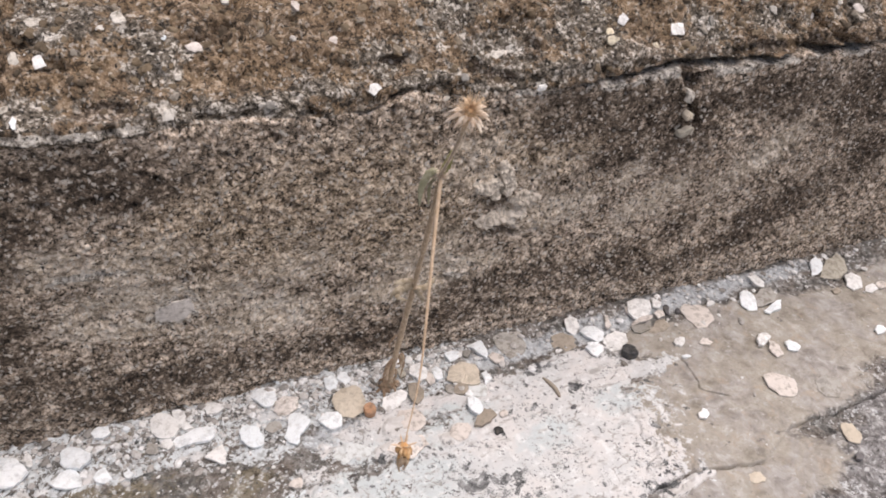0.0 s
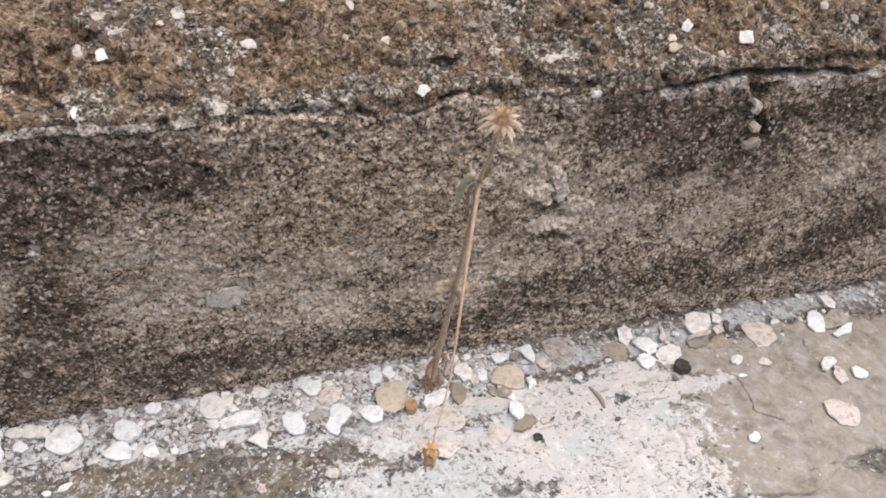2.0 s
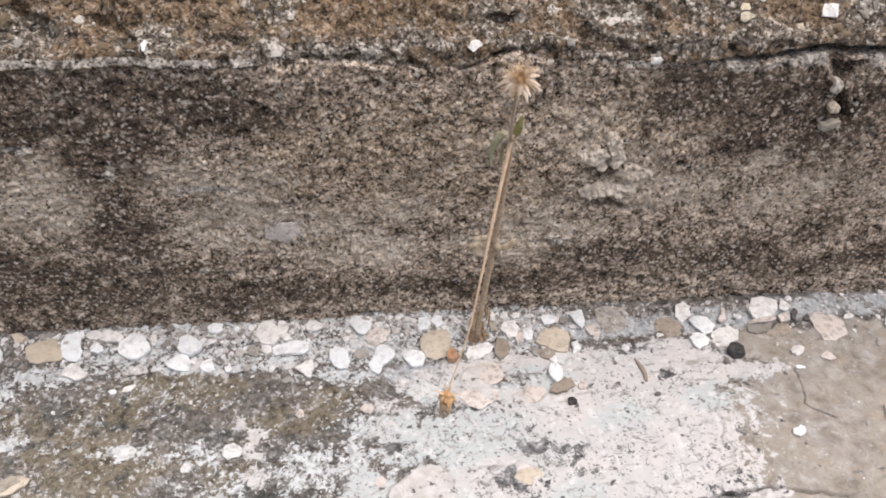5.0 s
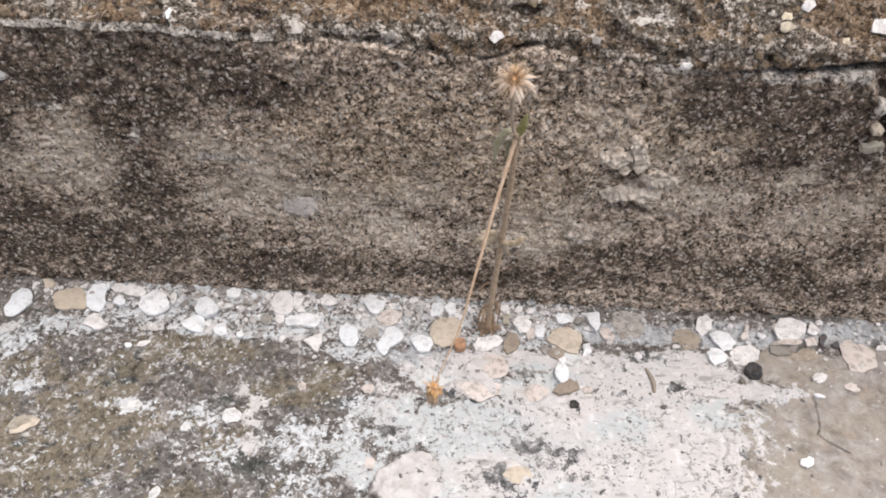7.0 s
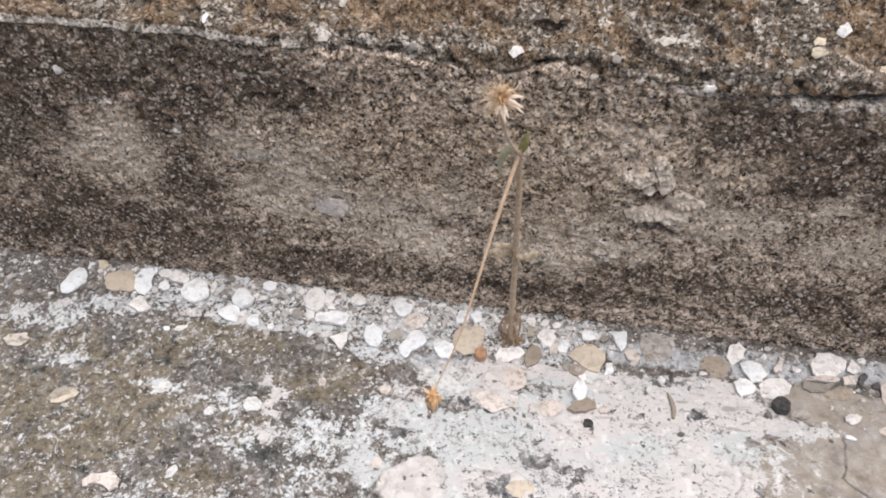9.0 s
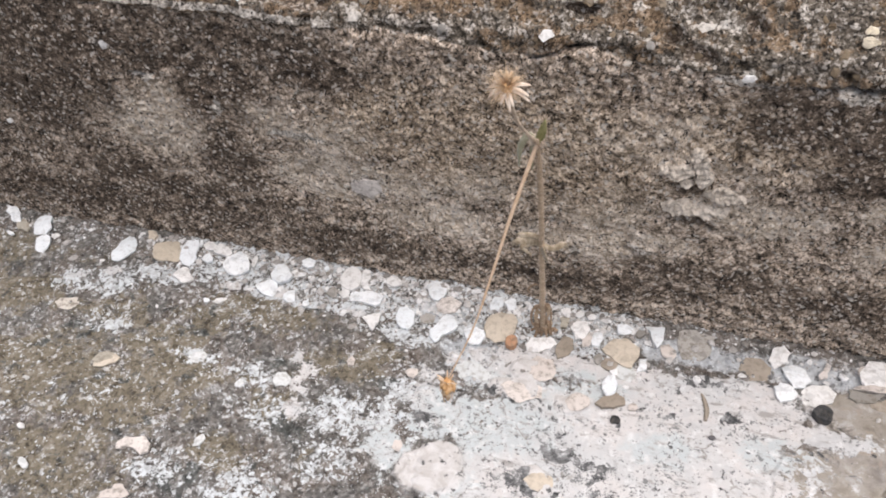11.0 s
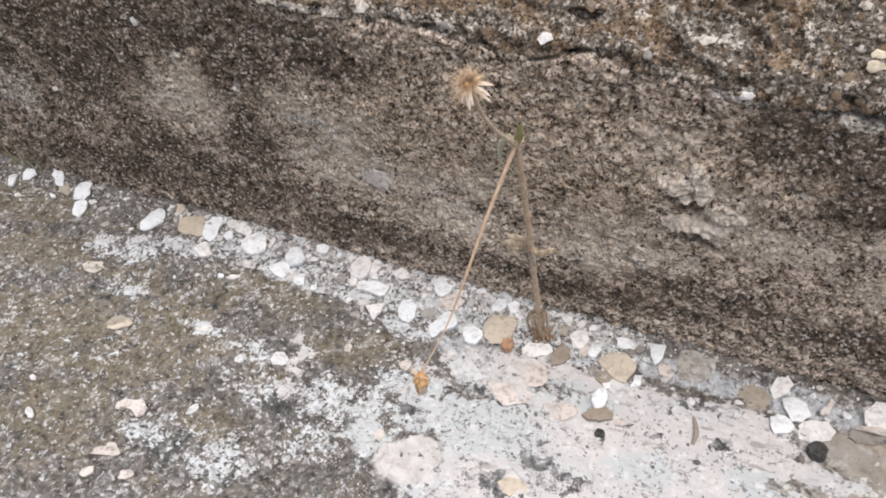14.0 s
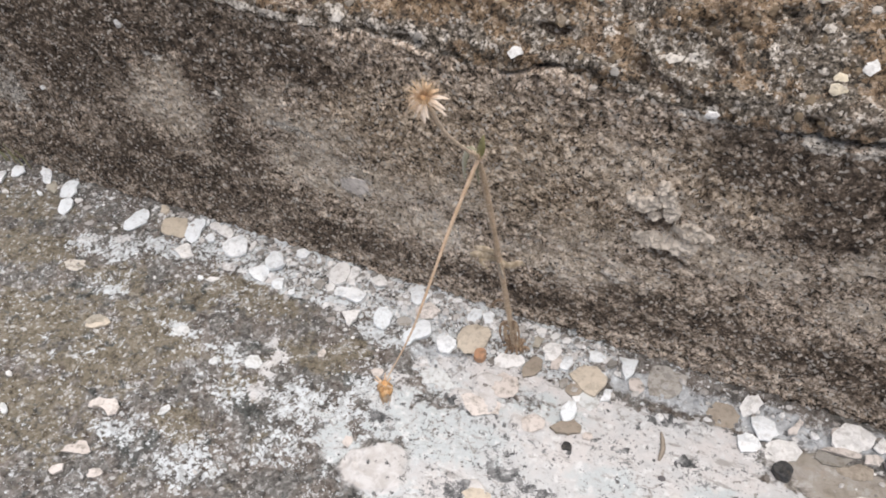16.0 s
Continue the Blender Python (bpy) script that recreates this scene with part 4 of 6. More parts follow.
def laid(x, y, corners, thick, tone, word, turn=0, lift=0.10):
    """One loose stone, resting on the ground."""
    global count
    count += 1
    reach = max(px * math.sin(radians(turn)) + py * math.cos(radians(turn)) for px, py in corners)
    y = min(y, 0.0070 - reach)
    size = max(math.hypot(*p) for p in corners)
    ob = part("stone_chip", chip_mesh(corners, thick, count, lift), STONES[tone], smooth=False)
    around = [ground_height(x + dx * size * 0.6, y + dy * size * 0.6) for dx in (-1, 0, 1) for dy in (-1, 0, 1)]
    ob.matrix_world = pose(x, y, sum(around) / 9 - 0.0002, 0, 0, turn)
    place = "by the wall" if y > -0.03 else "on open ground"
    return tagged(ob, word + " " + WORDS[tone] + " lying " + place, "stone chip", "loose stones on the ground")


def chip(x, y, thick, tone, *corners):
    """A broken chip; its corners in millimetres round its middle, before its rim is worn back."""
    return laid(x, y, [(px / 960, py / 960) for px, py in corners], thick, tone, SHAPES[min(len(corners), 10)])


def pebble(x, y, length, width, turn, corners, thick, tone):
    """A smaller stone, given by its size alone."""
    return laid(x, y, uneven_outline(length, width, corners, count), thick, tone, SHAPES[corners], turn)


# along the wall and over the ground
chip(-0.2092, -0.0082, 0.0024, "white", (-3.1, -8.0), (-5.3, -4.3), (-5.3, 4.5), (-2.5, 8.3), (1.0, 7.8), (4.3, 4.5), (5.9, -0.1), (4.1, -4.7), (0.9, -8.1))
chip(-0.1854, -0.0050, 0.0024, "tan", (-7.4, -1.8), (-8.3, 2.8), (-2.7, 6.0), (1.6, 7.8), (5.0, 3.7), (8.8, -1.4), (7.6, -5.0), (0.5, -6.2), (-5.0, -5.9))
chip(-0.1738, -0.0034, 0.0022, "white", (-3.3, -4.8), (-5.3, 2.2), (-4.2, 6.7), (0.9, 8.1), (3.4, 4.6), (5.3, -2.4), (3.9, -7.8), (-0.8, -6.7))
chip(-0.1990, 0.0033, 0.0025, "tan", (-4.0, 2.2), (0.2, 2.8), (2.8, 0.4), (2.3, -2.6), (-1.2, -2.8))
chip(-0.1654, 0.0040, 0.0022, "cream", (-4.1, -0.1), (-3.2, 2.9), (0.0, 3.1), (3.6, 0.8), (4.0, -1.4), (1.5, -3.0), (-1.8, -2.2))
chip(-0.1574, 0.0077, 0.0024, "cream", (-6.0, 0.9), (-4.2, 4.8), (-0.4, 3.5), (4.6, 0.9), (6.2, -1.6), (4.0, -3.6), (-0.2, -3.2), (-4.1, -1.6))
chip(-0.1622, -0.0049, 0.0022, "white", (-2.5, -1.7), (-3.1, 1.8), (-0.8, 3.0), (2.3, 1.1), (3.1, -1.3), (0.9, -2.9))
chip(-0.1454, -0.0049, 0.0030, "white", (-7.0, -1.4), (-7.4, 3.2), (-4.7, 5.2), (-2.0, 7.9), (2.8, 5.7), (6.7, 0.6), (8.0, -2.8), (6.0, -5.4), (1.9, -7.7), (-4.2, -5.4))
chip(-0.1693, -0.0182, 0.0024, "cream", (-5.5, -1.9), (-4.7, 3.2), (-3.0, 5.8), (1.0, 4.3), (5.8, -0.2), (5.4, -2.9), (2.2, -5.1), (-1.1, -3.3))
chip(-0.1200, -0.0067, 0.0030, "white", (-5.6, -0.2), (-5.4, 4.4), (-1.2, 6.8), (2.9, 3.5), (6.3, -0.4), (4.8, -4.0), (1.4, -6.3), (-3.3, -3.9))
chip(-0.1235, -0.0162, 0.0024, "white", (-6.2, 0.7), (-2.1, 4.4), (2.6, 4.7), (4.8, 1.5), (5.0, -4.6), (0.2, -4.2), (-4.2, -2.5))
chip(-0.1106, -0.0186, 0.0020, "white", (-3.3, 0.4), (-1.0, 3.6), (1.7, 3.4), (3.5, -1.8), (1.2, -3.3), (-2.2, -2.2))
chip(-0.1096, 0.0036, 0.0024, "white", (-4.1, 1.3), (-1.2, 3.4), (3.2, 2.2), (3.7, -1.4), (0.9, -3.4), (-2.4, -2.2))
chip(-0.0850, 0.0011, 0.0026, "cream", (-5.0, -0.0), (-4.7, 5.4), (-1.9, 7.8), (1.7, 6.6), (4.4, 3.5), (5.9, -4.6), (3.7, -7.6), (-0.5, -6.8), (-3.7, -4.2))
chip(-0.0768, -0.0005, 0.0022, "cream", (-2.6, -2.8), (-3.6, 5.4), (-0.7, 6.3), (1.7, 2.1), (1.3, -0.8), (3.6, -4.8), (0.2, -5.4))
chip(-0.0735, -0.0109, 0.0026, "white", (-8.6, 1.6), (-7.0, 3.1), (1.6, 4.4), (8.1, 2.4), (8.2, -1.7), (5.7, -3.9), (-1.1, -3.0), (-7.0, -2.7))
chip(-0.0845, -0.0106, 0.0020, "cream", (-3.0, -0.4), (-0.7, 2.8), (1.7, 2.0), (2.3, -1.4), (-0.3, -3.0))
chip(-0.0908, -0.0115, 0.0016, "grey", (-2.7, -1.1), (-1.1, 3.8), (2.5, 2.0), (2.4, -2.4), (-1.1, -2.3))
chip(-0.0638, 0.0044, 0.0026, "cream", (-3.9, 1.7), (-1.5, 4.4), (1.6, 2.1), (4.8, -1.3), (1.6, -4.0), (-2.6, -2.9))
chip(-0.0417, 0.0027, 0.0028, "white", (-5.5, 2.2), (-3.2, 5.6), (1.2, 5.5), (4.9, 1.8), (4.9, -3.6), (2.4, -5.8), (-1.2, -4.7), (-3.5, -0.9))
chip(-0.0340, -0.0068, 0.0022, "pink", (-5.1, -0.8), (-3.4, 3.5), (0.5, 5.1), (6.7, 2.4), (4.7, -2.6), (0.1, -4.2), (-3.5, -3.4))
chip(-0.0509, -0.0186, 0.0030, "white", (-4.5, -0.6), (-4.4, 4.4), (-1.4, 5.9), (3.4, 3.6), (4.8, -1.7), (2.7, -6.0), (-0.7, -5.6))
chip(-0.0657, -0.0232, 0.0026, "cream", (-5.3, 0.5), (-0.1, 3.8), (2.4, 4.6), (3.3, -1.2), (1.9, -5.5), (-2.2, -2.2))
chip(-0.0320, -0.0201, 0.0026, "white", (-5.9, -2.7), (-2.7, 4.1), (-0.5, 8.6), (3.1, 7.2), (6.4, 2.1), (4.3, -1.3), (0.7, -3.8), (-1.5, -7.8), (-3.7, -6.4))
chip(-0.0165, -0.0213, 0.0030, "white", (-5.7, 2.5), (-1.1, 4.8), (3.4, 3.8), (4.4, -0.1), (2.8, -4.0), (-0.5, -4.9), (-3.3, -2.2))
chip(-0.0112, -0.0005, 0.0026, "white", (-2.9, -0.4), (-2.0, 3.9), (1.8, 4.1), (3.3, -0.0), (1.6, -3.6), (-1.8, -3.9))
chip(-0.0045, 0.0012, 0.0024, "white", (-3.3, 0.1), (-1.0, 3.5), (2.1, 2.3), (2.8, -1.9), (-0.6, -3.9))
chip(-0.0060, -0.0129, 0.0028, "tan", (-7.3, -0.2), (-6.1, 5.0), (-1.7, 7.7), (3.7, 7.4), (6.7, 4.1), (6.7, -1.6), (4.2, -7.0), (-0.9, -8.7), (-5.4, -6.7))
chip(0.0133, -0.0184, 0.0022, "cream", (-6.5, -1.9), (-4.7, 2.1), (-0.3, 3.1), (4.4, 4.4), (7.0, 1.9), (4.9, -1.2), (-0.2, -4.1), (-4.6, -4.4))
chip(0.0246, -0.0170, 0.0018, "brown", (-3.7, 0.2), (-1.6, 5.9), (2.4, 4.9), (3.6, 0.6), (1.5, -4.4), (-2.2, -7.2))
chip(0.0297, -0.0063, 0.0026, "cream", (-4.5, 0.4), (-2.6, 3.9), (2.0, 4.9), (4.0, 0.9), (2.5, -4.6), (-1.4, -5.5))
chip(0.0334, -0.0118, 0.0020, "pink", (-2.5, 0.5), (0.2, 4.7), (2.2, 0.8), (1.3, -2.6), (-1.3, -3.4))
chip(0.0376, -0.0099, 0.0026, "white", (-2.2, -0.8), (-1.6, 3.6), (0.9, 4.5), (2.8, 0.5), (1.6, -3.6), (-1.5, -4.1))
chip(0.0498, -0.0146, 0.0030, "tan", (-9.1, 0.0), (-4.3, 6.3), (1.0, 7.4), (6.8, 3.7), (7.0, -0.6), (4.5, -7.2), (-1.1, -6.0), (-4.9, -3.6))
chip(0.0448, -0.0220, 0.0016, "brown", (-3.7, 1.0), (0.3, 3.9), (3.8, 1.5), (2.6, -1.8), (-0.0, -3.2), (-3.0, -1.5))
chip(0.0487, -0.0009, 0.0020, "white", (-3.0, 1.5), (-1.3, 2.7), (4.0, 1.3), (2.4, -2.3), (-2.2, -3.3))
chip(0.0633, -0.0019, 0.0026, "white", (-5.1, 4.7), (3.1, 5.6), (3.0, -0.7), (0.6, -7.0), (-1.7, -2.7))
chip(0.0589, -0.0190, 0.0024, "white", (-1.6, 2.6), (1.6, 3.4), (2.0, -2.1), (-2.0, -3.9))
chip(0.0692, -0.0091, 0.0016, "pink", (-3.7, 1.9), (-0.3, 4.5), (3.5, 0.0), (2.4, -3.4), (-2.0, -3.0))
chip(0.0800, -0.0025, 0.0008, "grey", (-6.7, 6.2), (0.3, 8.4), (8.2, 7.2), (6.9, -3.3), (2.4, -7.6), (-4.3, -8.4), (-6.8, -2.5))
chip(0.0463, -0.0338, 0.0030, "white", (-2.9, 0.2), (-1.4, 4.7), (1.5, 5.5), (3.5, 1.3), (2.4, -3.7), (-0.6, -5.1), (-2.5, -2.8))
chip(0.0485, -0.0410, 0.0024, "brown", (-6.5, -2.9), (-3.3, 1.8), (1.4, 4.8), (4.8, 3.5), (5.6, -0.0), (1.4, -3.0), (-3.6, -4.2))
chip(0.0347, -0.0449, 0.0014, "pink", (-5.1, -0.8), (-3.2, 2.9), (0.0, 4.3), (4.2, 2.8), (4.8, -0.7), (1.5, -4.1), (-2.2, -4.4))
chip(0.1161, -0.0002, 0.0026, "cream", (-4.5, -2.7), (-2.4, 3.6), (1.8, 6.0), (4.5, 2.7), (2.3, -3.0), (-1.8, -6.6))
chip(0.1230, -0.0101, 0.0026, "white", (-6.0, 3.4), (-1.5, 6.0), (3.4, 4.0), (5.7, -0.2), (3.2, -4.6), (-1.2, -6.2), (-3.6, -2.4))
chip(0.1185, -0.0193, 0.0022, "white", (-5.1, 1.0), (-2.2, 4.1), (2.8, 3.2), (4.7, 0.7), (2.0, -3.6), (-2.2, -5.5))
chip(0.1314, -0.0178, 0.0016, "cream", (-6.6, 0.3), (-2.3, 4.8), (3.2, 6.2), (6.8, 2.2), (5.1, -2.8), (-0.6, -5.7), (-5.6, -5.0))
chip(0.1344, -0.0046, 0.0022, "pink", (-2.5, -1.9), (0.8, 5.1), (2.6, 3.5), (1.0, -2.6), (-1.9, -4.2))
chip(0.1555, -0.0025, 0.0026, "cream", (-7.4, -0.7), (-3.4, 6.7), (2.2, 7.8), (8.5, 4.4), (7.0, -0.5), (2.6, -5.1), (-2.5, -7.8), (-7.0, -4.8))
chip(0.1643, -0.0080, 0.0022, "pink", (-3.2, 0.7), (0.5, 2.6), (3.7, 1.8), (2.1, -1.9), (-3.2, -3.3))
chip(0.1670, -0.0010, 0.0022, "cream", (-3.3, -1.7), (-0.2, 4.6), (1.4, 2.0), (2.7, -1.3), (-0.6, -3.6))
chip(0.1489, -0.0141, 0.0014, "grey", (-5.1, 2.5), (1.3, 2.0), (8.1, 3.4), (4.1, -2.1), (-2.7, -3.8), (-5.7, -2.1))
chip(0.1586, -0.0160, 0.0012, "brown", (-6.9, -0.8), (0.9, 4.2), (6.0, 3.9), (6.0, -1.0), (0.1, -3.6), (-6.1, -2.7))
chip(0.1840, -0.0141, 0.0018, "pink", (-6.3, 6.0), (-2.3, 8.3), (0.9, 5.9), (6.0, 5.5), (8.1, 1.4), (6.7, -6.0), (0.0, -9.3), (-6.2, -9.1), (-6.9, -2.8))
chip(0.1627, -0.0293, 0.0022, "cream", (-2.4, -0.0), (0.6, 2.6), (2.8, 1.5), (0.9, -1.7), (-2.0, -2.5))
chip(0.1454, -0.0723, 0.0020, "white", (-2.6, -0.2), (0.5, 2.6), (2.6, 1.9), (1.2, -1.5), (-1.8, -2.7))
chip(-0.1814, -0.0724, 0.0022, "olive", (-5.0, -2.7), (-3.7, 1.5), (-0.8, 3.1), (4.7, 2.6), (5.0, 0.7), (1.1, -1.5), (-1.4, -3.8))
chip(-0.0952, -0.0636, 0.0016, "chalk", (-3.5, -1.6), (-2.8, 2.6), (0.6, 3.7), (3.9, 1.6), (3.2, -2.6), (-1.3, -3.7))
chip(0.2331, -0.0028, 0.0026, "cream", (-3.3, 4.4), (2.2, 4.7), (3.7, -1.8), (1.1, -4.9), (-3.7, -2.4))
chip(0.2176, -0.0142, 0.0030, "white", (-0.9, 5.9), (2.2, 6.9), (5.0, 4.1), (4.1, -1.3), (0.1, -7.5), (-4.4, -6.1), (-6.0, -1.9))
chip(0.2275, -0.0162, 0.0030, "grey", (-6.5, 0.8), (1.9, 6.3), (8.2, 5.8), (7.2, -0.1), (2.1, -4.2), (-4.6, -4.9), (-8.3, -3.7))
chip(0.2270, -0.0239, 0.0026, "white", (-6.5, -0.2), (2.0, 2.6), (7.0, 2.9), (2.6, -2.2), (-5.0, -3.0))
chip(0.2866, -0.0070, 0.0030, "olive", (-14.4, -3.8), (-2.4, 5.5), (8.7, 9.0), (9.5, 3.4), (3.7, -5.3), (-5.1, -8.7))
chip(0.2753, -0.0031, 0.0022, "white", (-1.7, 2.9), (4.7, 6.2), (5.3, 0.7), (-1.6, -4.9), (-6.7, -4.9))
chip(0.2871, -0.0204, 0.0024, "cream", (-1.5, 4.9), (4.8, 6.5), (6.0, 1.0), (1.9, -5.2), (-4.8, -5.6), (-6.4, -1.6))
chip(0.2042, -0.0418, 0.0030, "cream", (-3.3, 0.5), (0.9, 3.8), (5.2, 3.2), (4.4, -0.8), (-2.6, -3.9), (-4.6, -2.8))
chip(0.2062, -0.0495, 0.0022, "pink", (0.4, 6.0), (3.1, 1.8), (1.9, -4.0), (-2.3, -4.6), (-3.1, 0.9))
chip(0.2169, -0.0500, 0.0022, "white", (-2.6, 2.8), (1.4, 4.1), (4.0, -1.4), (0.9, -3.7), (-3.7, -1.8))
chip(0.1941, -0.0685, 0.0017, "pink", (-6.1, 6.3), (0.0, 7.3), (4.2, 4.0), (8.5, 0.7), (5.7, -5.2), (0.8, -8.1), (-5.4, -5.2), (-7.6, 0.3))
chip(0.2166, -0.0775, 0.0014, "grey", (-3.5, 5.9), (2.9, 6.1), (6.8, 2.5), (5.7, -3.2), (-0.0, -6.6), (-5.5, -4.7), (-6.4, 0.0))
chip(0.2074, -0.1022, 0.0018, "tan", (-0.4, 6.1), (4.1, 3.6), (3.7, -2.1), (-0.0, -5.9), (-4.0, -2.9), (-3.4, 1.3))
chip(-0.3062, -0.0009, 0.0022, "white", (-1.8, -4.7), (-5.0, 2.9), (0.0, 4.3), (4.3, 1.0), (2.5, -3.5))
chip(-0.2866, 0.0096, 0.0026, "white", (-5.5, 0.5), (-7.3, 4.8), (-1.5, 4.9), (4.5, -0.0), (7.8, -5.3), (2.0, -4.9))
chip(-0.2646, -0.0026, 0.0026, "white", (-1.1, -6.4), (-5.7, 0.6), (-5.7, 4.3), (1.7, 6.7), (5.8, -0.1), (4.9, -5.1))
chip(-0.2556, -0.0146, 0.0026, "white", (-1.7, -4.7), (-5.7, 2.2), (-1.5, 5.4), (1.8, 4.2), (3.8, -1.5), (3.4, -5.6))
chip(-0.2763, -0.0042, 0.0022, "olive", (-0.7, -3.6), (-4.9, 1.6), (-2.8, 4.5), (3.1, 1.5), (5.3, -3.9))
chip(-0.3116, -0.0092, 0.0026, "white", (1.7, -5.0), (-5.7, 3.0), (-2.6, 5.3), (2.3, 0.6), (4.3, -4.0))
chip(-0.1796, -0.0733, 0.0020, "tan", (-4.2, -4.7), (-5.7, -1.2), (-2.9, 3.8), (2.6, 3.8), (5.6, 2.3), (4.5, -0.4), (0.2, -3.7))
chip(-0.1438, -0.1095, 0.0024, "pink", (-6.6, -3.3), (-7.9, -0.1), (-5.6, 2.9), (-0.7, 3.0), (2.9, 4.5), (7.4, 1.9), (8.1, -1.6), (5.2, -3.7), (0.7, -1.6), (-3.5, -2.0))
chip(-0.1406, -0.1308, 0.0018, "pink", (-4.9, -4.1), (-4.6, -1.0), (-1.1, 1.1), (-1.5, 3.3), (1.7, 4.0), (6.4, 1.0), (4.5, -1.5), (-0.6, -2.8))
chip(-0.1416, -0.1422, 0.0018, "pink", (-2.7, -1.9), (-3.0, 0.5), (1.5, 3.0), (3.2, 0.6), (1.0, -2.1))
chip(-0.1168, -0.1010, 0.0014, "chalk", (-1.7, -2.9), (-2.4, 0.6), (0.4, 3.0), (2.4, 1.3), (1.3, -2.0))
chip(-0.2192, -0.0473, 0.0012, "ash", (-5.7, -1.1), (-4.9, 2.2), (2.9, 4.5), (5.8, 1.3), (3.8, -2.9), (-1.9, -3.9))
pebble(-0.1712, 0.0079, 0.0054, 0.0023, -80, 5, 0.0015, "white")
pebble(-0.1371, -0.0016, 0.0079, 0.0026, -76, 6, 0.0020, "cream")
pebble(-0.1500, -0.0302, 0.0043, 0.0031, -15, 6, 0.0015, "white")
pebble(-0.1432, -0.0288, 0.0067, 0.0038, 40, 6, 0.0015, "cream")
pebble(-0.0995, 0.0032, 0.0030, 0.0026, -51, 6, 0.0015, "white")
pebble(-0.0929, 0.0029, 0.0044, 0.0032, -70, 6, 0.0015, "cream")
pebble(-0.0414, -0.0158, 0.0074, 0.0066, -8, 8, 0.0010, "grey")
pebble(-0.1009, -0.0205, 0.0054, 0.0035, -70, 5, 0.0020, "white")
pebble(0.0008, -0.0216, 0.0060, 0.0056, 88, 9, 0.0048, "rust")
pebble(0.0217, -0.0029, 0.0097, 0.0048, 88, 5, 0.0020, "olive")
pebble(0.0212, 0.0030, 0.0055, 0.0049, 21, 6, 0.0020, "cream")
pebble(0.0279, 0.0024, 0.0050, 0.0038, 82, 6, 0.0020, "cream")
pebble(0.0333, 0.0021, 0.0045, 0.0041, 39, 6, 0.0020, "cream")
pebble(0.0560, -0.0017, 0.0057, 0.0047, 68, 5, 0.0020, "grey")
pebble(0.0512, -0.0493, 0.0044, 0.0042, -1, 6, 0.0018, "black")
pebble(0.0575, -0.0413, 0.0050, 0.0043, 57, 6, 0.0015, "pink")
pebble(0.0398, -0.0201, 0.0065, 0.0041, 84, 6, 0.0015, "grey")
pebble(0.1325, -0.0280, 0.0088, 0.0082, 65, 10, 0.0050, "black")
pebble(0.1532, -0.0091, 0.0169, 0.0039, 8, 6, 0.0020, "pink")
pebble(0.1492, -0.0006, 0.0058, 0.0030, 70, 6, 0.0020, "pink")
pebble(0.1701, -0.0067, 0.0089, 0.0039, 76, 5, 0.0020, "slate")
pebble(0.1754, -0.0090, 0.0059, 0.0024, 59, 6, 0.0020, "slate")
pebble(0.1591, -0.0387, 0.0038, 0.0022, -2, 6, 0.0015, "white")
pebble(0.1759, -0.0338, 0.0052, 0.0039, -0, 6, 0.0015, "pink")
pebble(0.1960, -0.0100, 0.0058, 0.0036, 23, 6, 0.0020, "cream")
pebble(-0.0391, -0.0469, 0.0059, 0.0053, -8, 7, 0.0020, "pink")
pebble(-0.0678, -0.0472, 0.0054, 0.0041, -65, 5, 0.0020, "pink")
pebble(0.0900, -0.0480, 0.0031, 0.0022, 19, 6, 0.0015, "slate")
pebble(-0.0339, -0.0825, 0.0056, 0.0050, -72, 5, 0.0010, "pink")
pebble(0.2940, -0.0279, 0.0098, 0.0058, 7, 6, 0.0015, "cream")
pebble(0.2722, -0.0235, 0.0075, 0.0038, 10, 6, 0.0015, "brown")
pebble(0.2719, -0.0555, 0.0089, 0.0053, 17, 6, 0.0020, "white")
pebble(0.1440, -0.0723, 0.0061, 0.0039, 48, 6, 0.0020, "cream")
pebble(0.1474, -0.1079, 0.0077, 0.0057, -5, 7, 0.0010, "tan")
pebble(0.1614, -0.0289, 0.0064, 0.0046, 26, 6, 0.0020, "cream")
pebble(0.1749, -0.0327, 0.0060, 0.0043, 12, 6, 0.0015, "pink")
pebble(0.1595, -0.0383, 0.0053, 0.0019, -15, 6, 0.0010, "white")
pebble(0.2005, -0.1143, 0.0057, 0.0036, 12, 8, 0.0025, "slate")
pebble(0.3019, -0.0275, 0.0099, 0.0058, 21, 6, 0.0020, "pink")
pebble(-0.2999, -0.0178, 0.0055, 0.0034, -4, 6, 0.0015, "cream")
pebble(-0.1386, -0.0615, 0.0103, 0.0060, 13, 7, 0.0008, "chalk")
pebble(-0.1133, -0.0699, 0.0049, 0.0044, -53, 6, 0.0010, "chalk")
pebble(-0.1858, -0.1286, 0.0075, 0.0034, -32, 8, 0.0020, "chalk")
pebble(-0.1977, -0.1137, 0.0040, 0.0026, -14, 6, 0.0020, "cream")
pebble(-0.2804, -0.0107, 0.0068, 0.0027, -17, 6, 0.0015, "white")
chip(0.0158, -0.0318, 0.0012, "pink", (-6.5, -4.0), (-6.0, 3.2), (-2.5, 7.0), (4.5, 6.2), (6.6, 2.0), (6.0, -3.6), (1.0, -6.4), (-2.0, -4.8))
chip(0.0102, -0.0450, 0.0010, "pink", (-9.0, 1.0), (-5.0, 4.6), (1.0, 5.2), (8.0, 4.4), (9.0, -1.0), (3.5, -3.4), (-0.5, -6.0), (-5.0, -3.6))
